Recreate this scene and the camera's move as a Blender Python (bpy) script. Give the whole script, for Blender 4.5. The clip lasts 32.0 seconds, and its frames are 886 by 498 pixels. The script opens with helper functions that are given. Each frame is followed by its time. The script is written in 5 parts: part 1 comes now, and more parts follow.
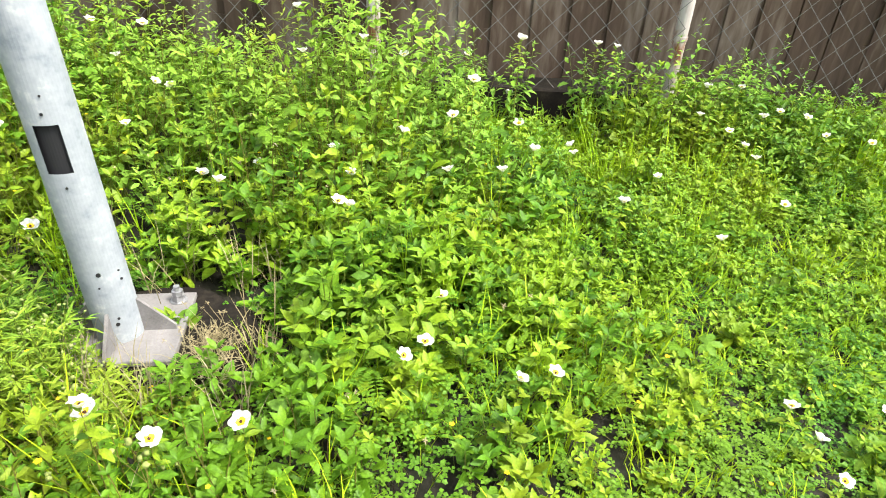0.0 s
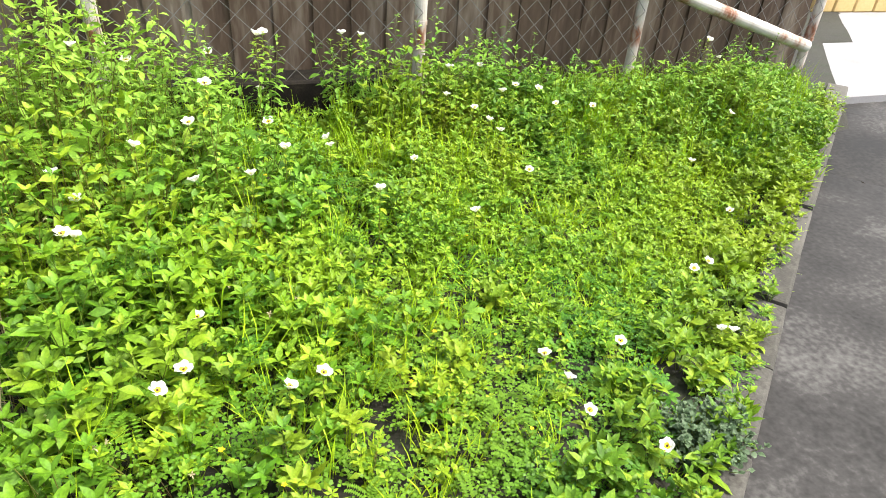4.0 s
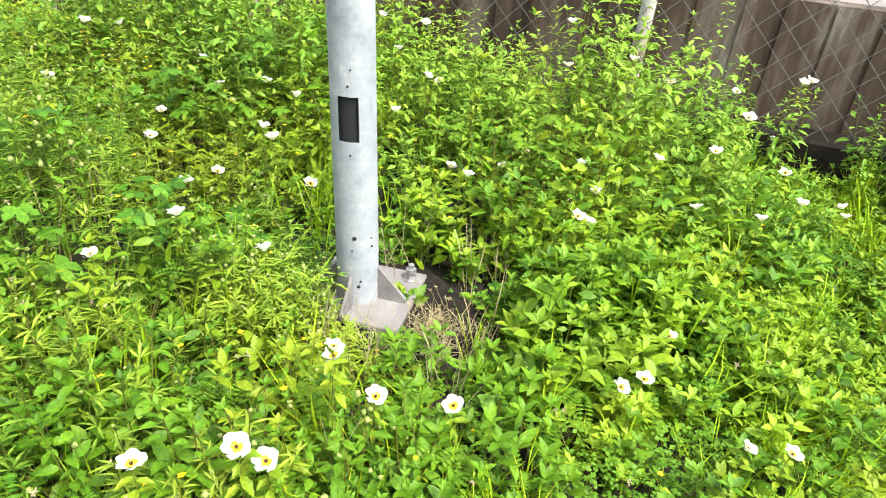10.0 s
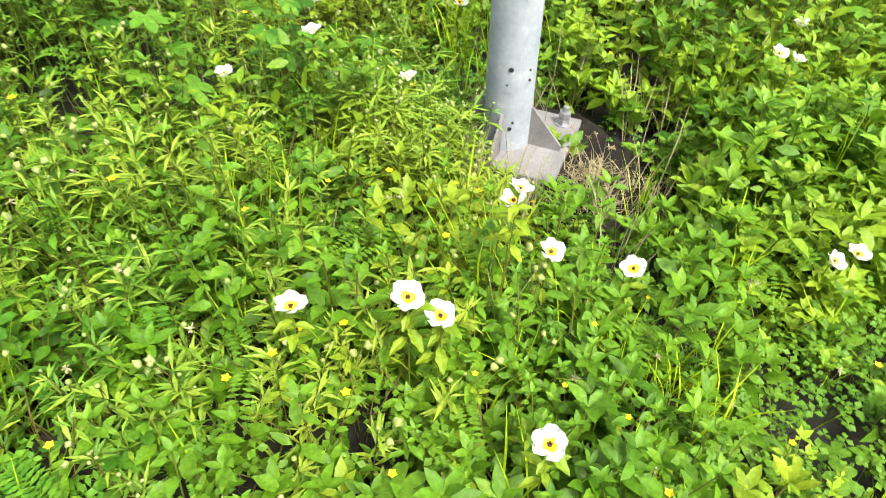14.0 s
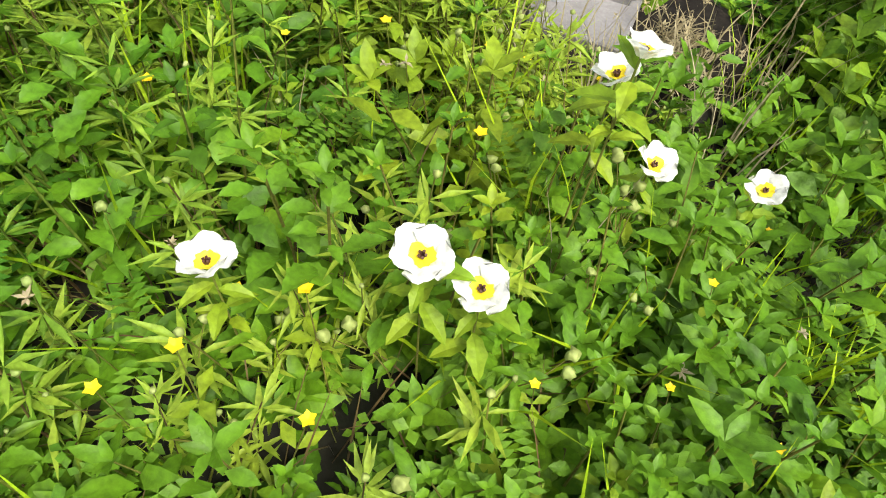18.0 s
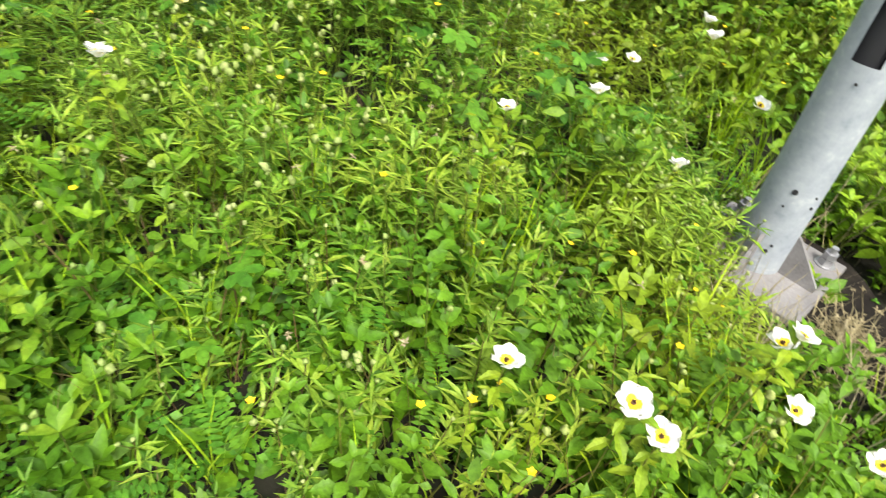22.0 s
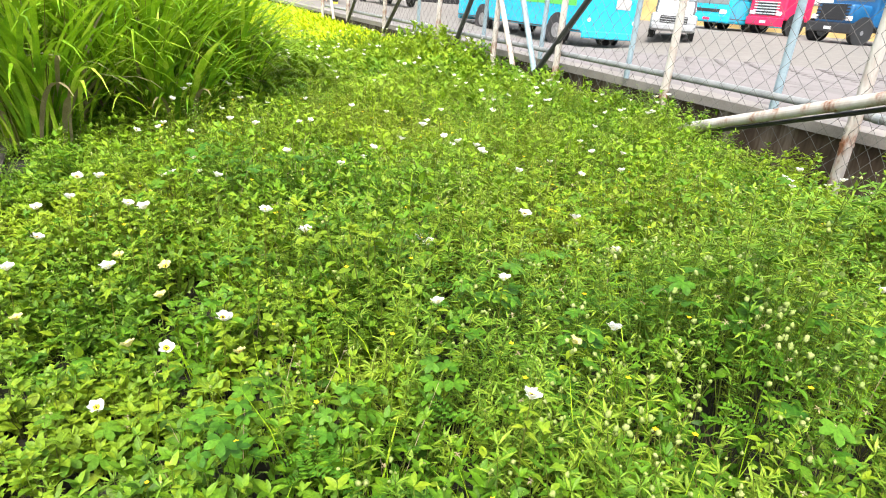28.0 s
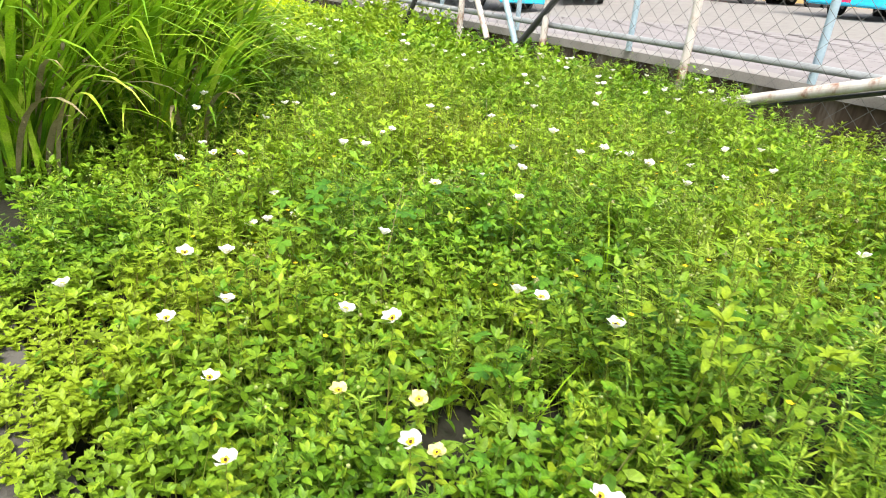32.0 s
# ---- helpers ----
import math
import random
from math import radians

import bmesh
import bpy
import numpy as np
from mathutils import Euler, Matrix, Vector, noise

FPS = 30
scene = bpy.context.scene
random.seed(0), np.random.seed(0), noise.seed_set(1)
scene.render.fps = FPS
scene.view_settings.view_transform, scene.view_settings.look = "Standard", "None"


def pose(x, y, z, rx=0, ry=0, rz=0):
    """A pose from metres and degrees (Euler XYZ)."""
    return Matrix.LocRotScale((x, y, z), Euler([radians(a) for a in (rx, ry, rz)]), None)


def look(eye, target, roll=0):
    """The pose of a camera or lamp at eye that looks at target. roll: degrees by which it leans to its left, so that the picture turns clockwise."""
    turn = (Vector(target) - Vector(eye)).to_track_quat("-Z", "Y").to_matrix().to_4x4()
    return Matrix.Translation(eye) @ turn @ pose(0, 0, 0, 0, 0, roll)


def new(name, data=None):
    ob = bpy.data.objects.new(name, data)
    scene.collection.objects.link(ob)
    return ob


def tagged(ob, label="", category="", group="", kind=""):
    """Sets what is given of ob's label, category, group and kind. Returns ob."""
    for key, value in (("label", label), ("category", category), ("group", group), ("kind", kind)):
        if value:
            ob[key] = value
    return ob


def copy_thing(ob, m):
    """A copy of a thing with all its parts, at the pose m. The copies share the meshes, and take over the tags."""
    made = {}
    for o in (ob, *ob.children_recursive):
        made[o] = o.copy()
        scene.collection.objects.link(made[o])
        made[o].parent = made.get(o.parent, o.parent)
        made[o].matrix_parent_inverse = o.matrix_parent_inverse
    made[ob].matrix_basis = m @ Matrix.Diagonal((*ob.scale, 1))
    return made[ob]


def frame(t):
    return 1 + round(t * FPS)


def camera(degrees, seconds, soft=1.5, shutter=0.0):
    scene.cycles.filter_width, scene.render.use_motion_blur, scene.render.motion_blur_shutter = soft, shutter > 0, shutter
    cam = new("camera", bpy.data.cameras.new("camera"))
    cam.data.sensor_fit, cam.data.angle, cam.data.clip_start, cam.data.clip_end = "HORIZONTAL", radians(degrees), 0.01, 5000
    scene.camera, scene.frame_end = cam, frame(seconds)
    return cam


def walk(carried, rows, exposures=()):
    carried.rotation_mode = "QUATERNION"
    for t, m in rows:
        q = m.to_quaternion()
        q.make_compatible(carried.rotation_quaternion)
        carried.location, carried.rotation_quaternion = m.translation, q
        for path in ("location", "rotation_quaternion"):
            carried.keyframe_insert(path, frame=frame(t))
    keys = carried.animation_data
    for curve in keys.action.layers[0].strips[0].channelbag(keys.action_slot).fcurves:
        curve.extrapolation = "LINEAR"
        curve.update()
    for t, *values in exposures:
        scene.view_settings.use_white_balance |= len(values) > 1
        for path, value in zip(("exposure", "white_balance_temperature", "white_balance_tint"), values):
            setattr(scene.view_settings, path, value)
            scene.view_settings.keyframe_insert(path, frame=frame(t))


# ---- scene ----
# ---- camera and walk ----
cam = camera(70.28, 32.0, soft=1.0, shutter=0.25)
# seconds, place, turn to the left of +y, tilt up, lean
PATH = [
    (0, 0.908, -1.497, 1.355, -2.66, -31.29, 3.33),
    (0.5, 0.911, -1.494, 1.344, -6.02, -31.11, 4.06),
    (1, 0.927, -1.504, 1.340, -10.07, -30.71, 4.40),
    (1.5, 0.944, -1.512, 1.355, -14.40, -30.42, 4.31),
    (2, 0.990, -1.512, 1.373, -16.86, -30.60, 3.51),
    (2.5, 1.016, -1.511, 1.379, -19.52, -31.07, 3.58),
    (3, 1.046, -1.511, 1.389, -21.57, -30.92, 3.84),
    (3.5, 1.084, -1.506, 1.402, -22.88, -31.38, 4.48),
    (5.5, 1.065, -1.523, 1.375, -18.63, -31.24, 5.56),
    (6, 1.021, -1.520, 1.360, -12.83, -30.95, 4.69),
    (6.5, 0.975, -1.518, 1.348, -8.20, -31.24, 4.35),
    (7, 0.943, -1.508, 1.341, -4.06, -31.79, 4.24),
    (7.5, 0.921, -1.501, 1.338, -0.88, -32.11, 4.36),
    (8, 0.904, -1.498, 1.342, 0.85, -32.05, 4.87),
    (8.5, 0.882, -1.495, 1.328, 3.32, -31.80, 5.30),
    (9, 0.845, -1.501, 1.310, 7.81, -31.09, 5.60),
    (9.5, 0.812, -1.501, 1.306, 12.40, -31.03, 5.64),
    (10, 0.780, -1.516, 1.305, 17.68, -30.60, 5.50),
    (10.5, 0.765, -1.524, 1.300, 20.59, -30.99, 5.31),
    (11, 0.750, -1.549, 1.281, 24.23, -31.03, 5.95),
    (11.5, 0.739, -1.562, 1.288, 27.90, -31.83, 5.82),
    (12, 0.753, -1.573, 1.285, 30.23, -32.62, 4.41),
    (12.5, 0.750, -1.582, 1.278, 32.31, -33.31, 3.35),
    (13, 0.715, -1.554, 1.249, 32.68, -34.61, 3.30),
    (13.5, 0.631, -1.507, 1.175, 30.66, -38.61, 3.46),
    (14, 0.545, -1.437, 1.111, 26.19, -43.62, 3.32),
    (14.5, 0.516, -1.380, 1.037, 21.40, -47.19, 3.61),
    (16.5, 0.369, -1.161, 0.874, 22.48, -53.41, 6.91),
    (17, 0.349, -1.147, 0.852, 22.98, -52.60, 6.51),
    (17.5, 0.337, -1.136, 0.831, 24.00, -53.24, 6.15),
    (18, 0.335, -1.124, 0.794, 23.44, -54.45, 6.90),
    (18.5, 0.337, -1.105, 0.781, 22.63, -53.32, 7.31),
    (19, 0.339, -1.101, 0.776, 22.08, -52.88, 7.72),
    (19.5, 0.343, -1.092, 0.764, 20.69, -52.37, 8.54),
    (20, 0.338, -1.110, 0.773, 21.64, -52.30, 7.95),
    (20.5, 0.344, -1.166, 0.826, 27.22, -49.45, 5.12),
    (21, 0.367, -1.250, 0.919, 32.23, -46.12, 5.50),
    (21.5, 0.384, -1.352, 1.015, 37.87, -43.76, 7.87),
    (22, 0.390, -1.482, 1.085, 45.63, -41.40, 11.03),
    (22.5, 0.380, -1.546, 1.134, 55.45, -38.74, 9.26),
    (23, 0.380, -1.585, 1.212, 62.40, -33.38, 7.37),
    (23.5, 0.366, -1.612, 1.290, 65.96, -27.72, 6.91),
    (24, 0.351, -1.635, 1.369, 70.00, -22.50, 6.25),
    (24.5, 0.347, -1.658, 1.391, 72.02, -20.36, 5.96),
    (25, 0.346, -1.680, 1.404, 73.44, -18.71, 5.55),
    (25.5, 0.352, -1.695, 1.404, 73.96, -18.72, 5.25),
    (27.5, 0.421, -1.717, 1.403, 77.66, -20.13, 2.96),
    (28, 0.399, -1.770, 1.376, 78.08, -21.88, 5.44),
    (28.5, 0.317, -1.898, 1.339, 74.87, -22.77, 8.35),
    (29, 0.182, -2.083, 1.334, 72.67, -22.76, 5.47),
    (29.5, 0.077, -2.181, 1.317, 72.18, -23.58, 6.07),
    (30, -0.095, -2.251, 1.295, 71.80, -24.77, 5.99),
    (30.5, -0.270, -2.365, 1.309, 72.21, -24.74, 7.36),
    (31, -0.407, -2.531, 1.314, 70.84, -23.92, 8.58),
    (31.5, -0.583, -2.746, 1.342, 67.90, -25.27, 4.88),
    (32, -0.774, -2.868, 1.326, 67.46, -23.97, 4.99),
]
EXPOSURES = [(0, 1.31), (12.5, 1.32), (14.5, 1.18), (16.5, 1.18), (17, 1.12), (18, 0.71), (19, 0.58), (21.5, 0.78), (23, 1.32), (25, 1.42), (26.5, 1.24), (28, 1.1), (30, 1.08), (32, 1.1)]
walk(cam, [(t, pose(x, y, z, 0, 0, turn) @ pose(0, 0, 0, 90 + tilt) @ pose(0, 0, 0, 0, 0, lean))
           for t, x, y, z, turn, tilt, lean in PATH], EXPOSURES)

# ---- world, sun ----
world = bpy.data.worlds.new("sky")
scene.world = world
world.use_nodes = True
wt = world.node_tree
sky = wt.nodes.new("ShaderNodeTexSky")
sky.sky_type, sky.sun_disc = "NISHITA", False
sky.sun_elevation, sky.sun_rotation = radians(58), radians(112)
sky.air_density, sky.dust_density = 1.0, 4.0
haze = wt.nodes.new("ShaderNodeHueSaturation")
haze.inputs["Saturation"].default_value = 0.35
wt.links.new(sky.outputs[0], haze.inputs["Color"])
wt.links.new(haze.outputs[0], wt.nodes["Background"].inputs[0])
wt.nodes["Background"].inputs[1].default_value = 0.2
sun = new("sun", bpy.data.lights.new("sun", "SUN"))
sun.data.energy, sun.data.angle, sun.data.color = 3.2, radians(20), (1.0, 0.95, 0.83)
sun.matrix_world = look((0, 0, 12.4), (-7.2, 2.9, 0))

# ---- materials ----
def nodes_of(name):
    m = bpy.data.materials.new(name)
    m.use_nodes = True
    return m, m.node_tree.nodes, m.node_tree.links, m.node_tree.nodes["Principled BSDF"]

def ramp_of(nodes, colors):
    r = nodes.new("ShaderNodeValToRGB")
    e = r.color_ramp.elements
    while len(e) < len(colors):
        e.new(0.5)
    for i, c in enumerate(colors):
        e[i].position, e[i].color = (0.28 + 0.44 * i / (len(colors) - 1) if len(colors) > 1 else 0.5), (*c, 1)
    return r

def surface(name, colors, scale=8.0, rough=0.8, metal=0.0, bump=0.3, grain=90.0, stretch=(1, 1, 1), spec=0.4, coat=0.0, fine=0.35, per_piece=0.0):
    """A weathered surface: stains at one scale, grain at another, relief and uneven gloss."""
    m, nodes, links, b = nodes_of(name)
    geo = nodes.new("ShaderNodeTexCoord")
    mapping = nodes.new("ShaderNodeMapping")
    mapping.inputs["Scale"].default_value = stretch
    links.new(geo.outputs["Object"], mapping.inputs[0])
    big, small = nodes.new("ShaderNodeTexNoise"), nodes.new("ShaderNodeTexNoise")
    for n, s, d in ((big, scale, 5), (small, grain, 4)):
        n.inputs["Scale"].default_value, n.inputs["Detail"].default_value = s, d
        links.new(mapping.outputs[0], n.inputs["Vector"])
    mixf = nodes.new("ShaderNodeMix")
    mixf.inputs[0].default_value = fine
    links.new(big.outputs[0], mixf.inputs[2])
    links.new(small.outputs[0], mixf.inputs[3])
    last = mixf.outputs[0]
    if per_piece:
        info, add = nodes.new("ShaderNodeObjectInfo"), nodes.new("ShaderNodeMath")
        add.operation = "MULTIPLY_ADD"
        add.inputs[1].default_value = per_piece
        links.new(info.outputs["Random"], add.inputs[0])
        links.new(last, add.inputs[2])
        last = add.outputs[0]
    r = ramp_of(nodes, colors)
    links.new(last, r.inputs[0])
    links.new(r.outputs[0], b.inputs["Base Color"])
    b.inputs["Metallic"].default_value = metal
    b.inputs["Specular IOR Level"].default_value = spec
    b.inputs["Coat Weight"].default_value = coat
    rr = nodes.new("ShaderNodeMapRange")
    rr.inputs["To Min"].default_value, rr.inputs["To Max"].default_value = max(rough - 0.15, 0.05), min(rough + 0.15, 1)
    links.new(big.outputs[0], rr.inputs[0])
    links.new(rr.outputs[0], b.inputs["Roughness"])
    if bump:
        bp = nodes.new("ShaderNodeBump")
        bp.inputs["Strength"].default_value, bp.inputs["Distance"].default_value = bump, 0.01
        links.new(mixf.outputs[0], bp.inputs["Height"])
        links.new(bp.outputs[0], b.inputs["Normal"])
    return m

def leafy(name, colors, patch, translucent=0.28, rough=0.5, spec=0.22, scale=0.9):
    """Leaves: every leaf has its own green, patches of the meadow lean to yellow, light shines through."""
    m, nodes, links, b = nodes_of(name)
    geo, co = nodes.new("ShaderNodeNewGeometry"), nodes.new("ShaderNodeTexCoord")
    r = ramp_of(nodes, colors)
    tone, even = nodes.new("ShaderNodeTexNoise"), nodes.new("ShaderNodeMix")
    tone.inputs["Scale"].default_value, tone.inputs["Detail"].default_value = 6.5, 2
    links.new(co.outputs["Object"], tone.inputs["Vector"])
    even.inputs[0].default_value = 0.68
    links.new(geo.outputs["Random Per Island"], even.inputs[2])
    links.new(tone.outputs[0], even.inputs[3])
    links.new(even.outputs[0], r.inputs[0])
    n, vein = nodes.new("ShaderNodeTexNoise"), nodes.new("ShaderNodeTexNoise")
    n.inputs["Scale"].default_value, n.inputs["Detail"].default_value = scale, 3
    vein.inputs["Scale"].default_value, vein.inputs["Detail"].default_value = 120, 3
    links.new(co.outputs["Object"], n.inputs["Vector"])
    links.new(co.outputs["Object"], vein.inputs["Vector"])
    mr = nodes.new("ShaderNodeMapRange")
    mr.inputs["From Min"].default_value, mr.inputs["From Max"].default_value, mr.inputs["To Max"].default_value = 0.42, 0.62, 0.7
    links.new(n.outputs[0], mr.inputs[0])
    mix = nodes.new("ShaderNodeMix")
    mix.data_type = "RGBA"
    mix.inputs[7].default_value = (*patch, 1)
    links.new(mr.outputs[0], mix.inputs[0])
    links.new(r.outputs[0], mix.inputs[6])
    hsv = nodes.new("ShaderNodeHueSaturation")
    vr = nodes.new("ShaderNodeMapRange")
    vr.inputs["From Min"].default_value, vr.inputs["From Max"].default_value = 0.3, 0.7
    vr.inputs["To Min"].default_value, vr.inputs["To Max"].default_value = 0.75, 1.25
    links.new(vein.outputs[0], vr.inputs[0])
    links.new(vr.outputs[0], hsv.inputs["Value"])
    links.new(mix.outputs[2], hsv.inputs["Color"])
    links.new(hsv.outputs[0], b.inputs["Base Color"])
    b.inputs["Roughness"].default_value, b.inputs["Specular IOR Level"].default_value = rough, spec
    bp = nodes.new("ShaderNodeBump")
    bp.inputs["Strength"].default_value, bp.inputs["Distance"].default_value = 0.35, 0.004
    links.new(vein.outputs[0], bp.inputs["Height"])
    links.new(bp.outputs[0], b.inputs["Normal"])
    t, ms = nodes.new("ShaderNodeBsdfTranslucent"), nodes.new("ShaderNodeMixShader")
    links.new(hsv.outputs[0], t.inputs[0])
    ms.inputs[0].default_value = translucent
    links.new(b.outputs[0], ms.inputs[1])
    links.new(t.outputs[0], ms.inputs[2])
    links.new(ms.outputs[0], nodes["Material Output"].inputs[0])
    return m

def plain(name, color, rough=0.5, metal=0.0, spec=0.5, coat=0.0):
    m, nodes, links, b = nodes_of(name)
    n, r = nodes.new("ShaderNodeTexNoise"), ramp_of(nodes, (tuple(c * 0.86 for c in color), tuple(min(c * 1.1, 1) for c in color)))
    n.inputs["Scale"].default_value, n.inputs["Detail"].default_value = 6, 6
    co = nodes.new("ShaderNodeTexCoord")
    links.new(co.outputs["Object"], n.inputs["Vector"])
    links.new(n.outputs[0], r.inputs[0])
    links.new(r.outputs[0], b.inputs["Base Color"])
    b.inputs["Roughness"].default_value, b.inputs["Metallic"].default_value = rough, metal
    b.inputs["Specular IOR Level"].default_value, b.inputs["Coat Weight"].default_value = spec, coat
    return m

BROAD = leafy("broad_leaf", ((0.038, 0.099, 0.006), (0.081, 0.179, 0.009), (0.131, 0.241, 0.013), (0.222, 0.309, 0.015)), (0.222, 0.292, 0.013))
# brighter copy of BROAD: stronger sunlight is put into the leaf colour
SUNNY = leafy("sunlit_broad_leaf", ((0.053, 0.133, 0.007), (0.114, 0.240, 0.011), (0.165, 0.303, 0.016), (0.236, 0.364, 0.018)), (0.250, 0.350, 0.016))
NEAR = leafy("toothed_leaf", ((0.024, 0.071, 0.003), (0.058, 0.153, 0.007), (0.094, 0.218, 0.009), (0.150, 0.266, 0.010)), (0.102, 0.212, 0.009), scale=3.0)
BUSH = leafy("bush_leaf", ((0.041, 0.117, 0.012), (0.102, 0.232, 0.024), (0.166, 0.327, 0.034), (0.279, 0.436, 0.054)), (0.223, 0.364, 0.031))
CLOVER = leafy("clover_leaf", ((0.024, 0.088, 0.006), (0.047, 0.143, 0.009), (0.071, 0.192, 0.013), (0.104, 0.229, 0.014)), (0.124, 0.223, 0.011))
GREYLEAF = leafy("grey_green_leaf", ((.05, .09, .04), (.09, .14, .07), (.14, .19, .11)), (.10, .15, .06))
NARROW = leafy("narrow_leaf", ((0.058, 0.140, 0.013), (0.114, 0.235, 0.020), (0.183, 0.301, 0.026), (0.273, 0.367, 0.038)), (0.258, 0.336, 0.026))
BLADE = leafy("grass_blade", ((0.136, 0.278, 0.007), (0.209, 0.376, 0.010), (0.284, 0.454, 0.013), (0.358, 0.501, 0.026)), (0.345, 0.474, 0.010))
TALL = leafy("tall_grass_blade", ((0.056, 0.154, 0.008), (0.122, 0.280, 0.013), (0.264, 0.452, 0.017), (0.471, 0.578, 0.076)), (0.300, 0.452, 0.013), scale=0.5)
LAWN = leafy("lawn_blade", ((0.341, 0.477, 0.002), (0.427, 0.546, 0.004), (0.495, 0.596, 0.006)), (0.477, 0.562, 0.003))
STEM = leafy("stem", ((0.053, 0.084, 0.010), (0.095, 0.148, 0.016), (0.137, 0.190, 0.021)), (0.158, 0.127, 0.031), translucent=0.1)
STRAW = leafy("straw", ((.216, .173, .086), (.302, .259, .144), (.180, .144, .072)), (.288, .259, .158), translucent=0.15)
REDSTEM = leafy("reddish_stem", ((.062, .037, .015), (.105, .062, .025), (.093, .087, .025)), (.087, .062, .022), translucent=0.05)
BUD = leafy("bud", ((0.174, 0.252, 0.057), (0.243, 0.311, 0.087), (0.314, 0.360, 0.139)), (0.266, 0.311, 0.083), translucent=0.2)
YELLOW = leafy("yellow_petal", ((.75, .48, .01), (.85, .62, .02)), (.8, .55, .01), translucent=0.25)
PETAL = leafy("white_petal", ((0.840, 0.840, 0.799), (0.901, 0.901, 0.860)), (0.901, 0.891, 0.819), translucent=0.42, rough=0.6)
CREAM = leafy("cream_petal", ((.640, .592, .240), (.688, .640, .320)), (.656, .608, .272), translucent=0.3, rough=0.6)
THROAT = leafy("yellow_throat", ((.85, .66, .02), (.9, .74, .05)), (.85, .66, .02), translucent=0.25)
HEART = plain("brown_heart", (.06, .02, .008), 0.7)
# dark soil taken near black: shade of the gaps between weeds is in the colour
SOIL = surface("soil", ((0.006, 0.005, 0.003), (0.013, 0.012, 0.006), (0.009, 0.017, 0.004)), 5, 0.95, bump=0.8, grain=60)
GALV = surface("galvanised_steel", ((0.133, 0.157, 0.182), (0.226, 0.250, 0.275), (0.275, 0.299, 0.319), (0.412, 0.422, 0.431)), 13, 0.6, metal=0.0, bump=0.08, grain=70, spec=0.5)
PLATE = surface("zinc_plate", ((0.065, 0.059, 0.054), (0.140, 0.132, 0.129), (0.177, 0.169, 0.167), (0.227, 0.218, 0.215)), 12, 0.6, metal=0.0, bump=0.1, grain=150)
BLACK = plain("dark_speck", (.006, .006, .008), 0.8)
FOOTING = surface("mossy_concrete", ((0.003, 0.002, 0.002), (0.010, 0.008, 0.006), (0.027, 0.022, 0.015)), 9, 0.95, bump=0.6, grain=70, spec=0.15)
WALL = surface("stained_concrete", ((.013, .008, .005), (.033, .020, .012), (.060, .039, .025), (.12, .097, .075), (.27, .24, .20)), 1.7, 0.9, bump=0.5, grain=18, stretch=(1.8, 1.8, 0.3), fine=0.28)
CAP = surface("pale_concrete", ((0.146, 0.131, 0.122), (0.211, 0.194, 0.182), (0.262, 0.244, 0.229)), 3, 0.85, bump=0.25, grain=80)
YARD = surface("yard_concrete", ((0.116, 0.103, 0.097), (0.167, 0.154, 0.144), (0.208, 0.194, 0.182)), 3, 0.85, bump=0.25, grain=80)
KERB = surface("kerb_concrete", ((0.012, 0.011, 0.008), (0.036, 0.033, 0.027), (0.073, 0.068, 0.059)), 9, 0.9, bump=0.5, grain=70, per_piece=0.2)
PAVE = surface("wet_concrete", ((.006, .006, .006), (.014, .013, .012), (.032, .030, .029), (.085, .082, .078)), 1.7, 0.6, bump=0.1, grain=34, spec=0.12)
APRON = surface("sunlit_concrete", ((0.144, 0.142, 0.144), (0.216, 0.211, 0.216), (0.274, 0.266, 0.274)), 2, 0.85, bump=0.2, grain=60)
LITTER = plain("leaf_litter", (.035, .024, .014), 0.9)
PAVER = surface("paving_block", ((0.110, 0.095, 0.098), (0.146, 0.133, 0.133), (0.182, 0.165, 0.168)), 3, 0.85, bump=0.2, grain=60, per_piece=0.25)
RUSTY = surface("white_paint_with_rust", ((0.070, 0.025, 0.012), (0.190, 0.075, 0.036), (0.375, 0.325, 0.290), (0.440, 0.415, 0.390), (0.475, 0.460, 0.440), (0.500, 0.490, 0.475)), 4.8, 0.6, bump=0.2, grain=40, stretch=(1, 1, 0.5), fine=0.2)
BLUEPAINT = surface("blue_grey_paint", ((.150, .204, .245), (.231, .306, .354), (.286, .354, .394)), 7, 0.55, bump=0.1, grain=60)
WIRE = surface("fence_wire", ((0.055, 0.051, 0.048), (0.114, 0.110, 0.105), (0.160, 0.156, 0.152)), 20, 0.6, metal=0.0, bump=0)
BLUE = plain("turquoise_paint", (.02, .42, .62), 0.25, coat=0.6)
NAVY = plain("dark_blue_paint", (.01, .10, .26), 0.3, coat=0.5)
PINK = plain("pink_red_paint", (.72, .02, .10), 0.3, coat=0.5)
WHITE = plain("white_paint", (.640, .640, .640), 0.35, coat=0.3)
LIME = plain("lime_green_paint", (.10, .55, .08), 0.35, coat=0.3)
GREY = plain("grey_panel", (.416, .408, .400), 0.6)
SILVER = plain("silver_paint", (.42, .43, .45), 0.3, metal=0.5)
TYRE = plain("tyre_rubber", (.02, .02, .02), 0.85)
RIM = plain("rim_steel", (.35, .35, .36), 0.4, metal=0.7)
TRIM = plain("black_plastic", (.025, .025, .028), 0.5)
LAMP = plain("headlamp_glass", (.75, .76, .78), 0.1)
AMBER = plain("amber_letters", (.62, .52, .05), 0.5)
ROUTE = plain("route_letters", (.42, .48, .12), 0.5)
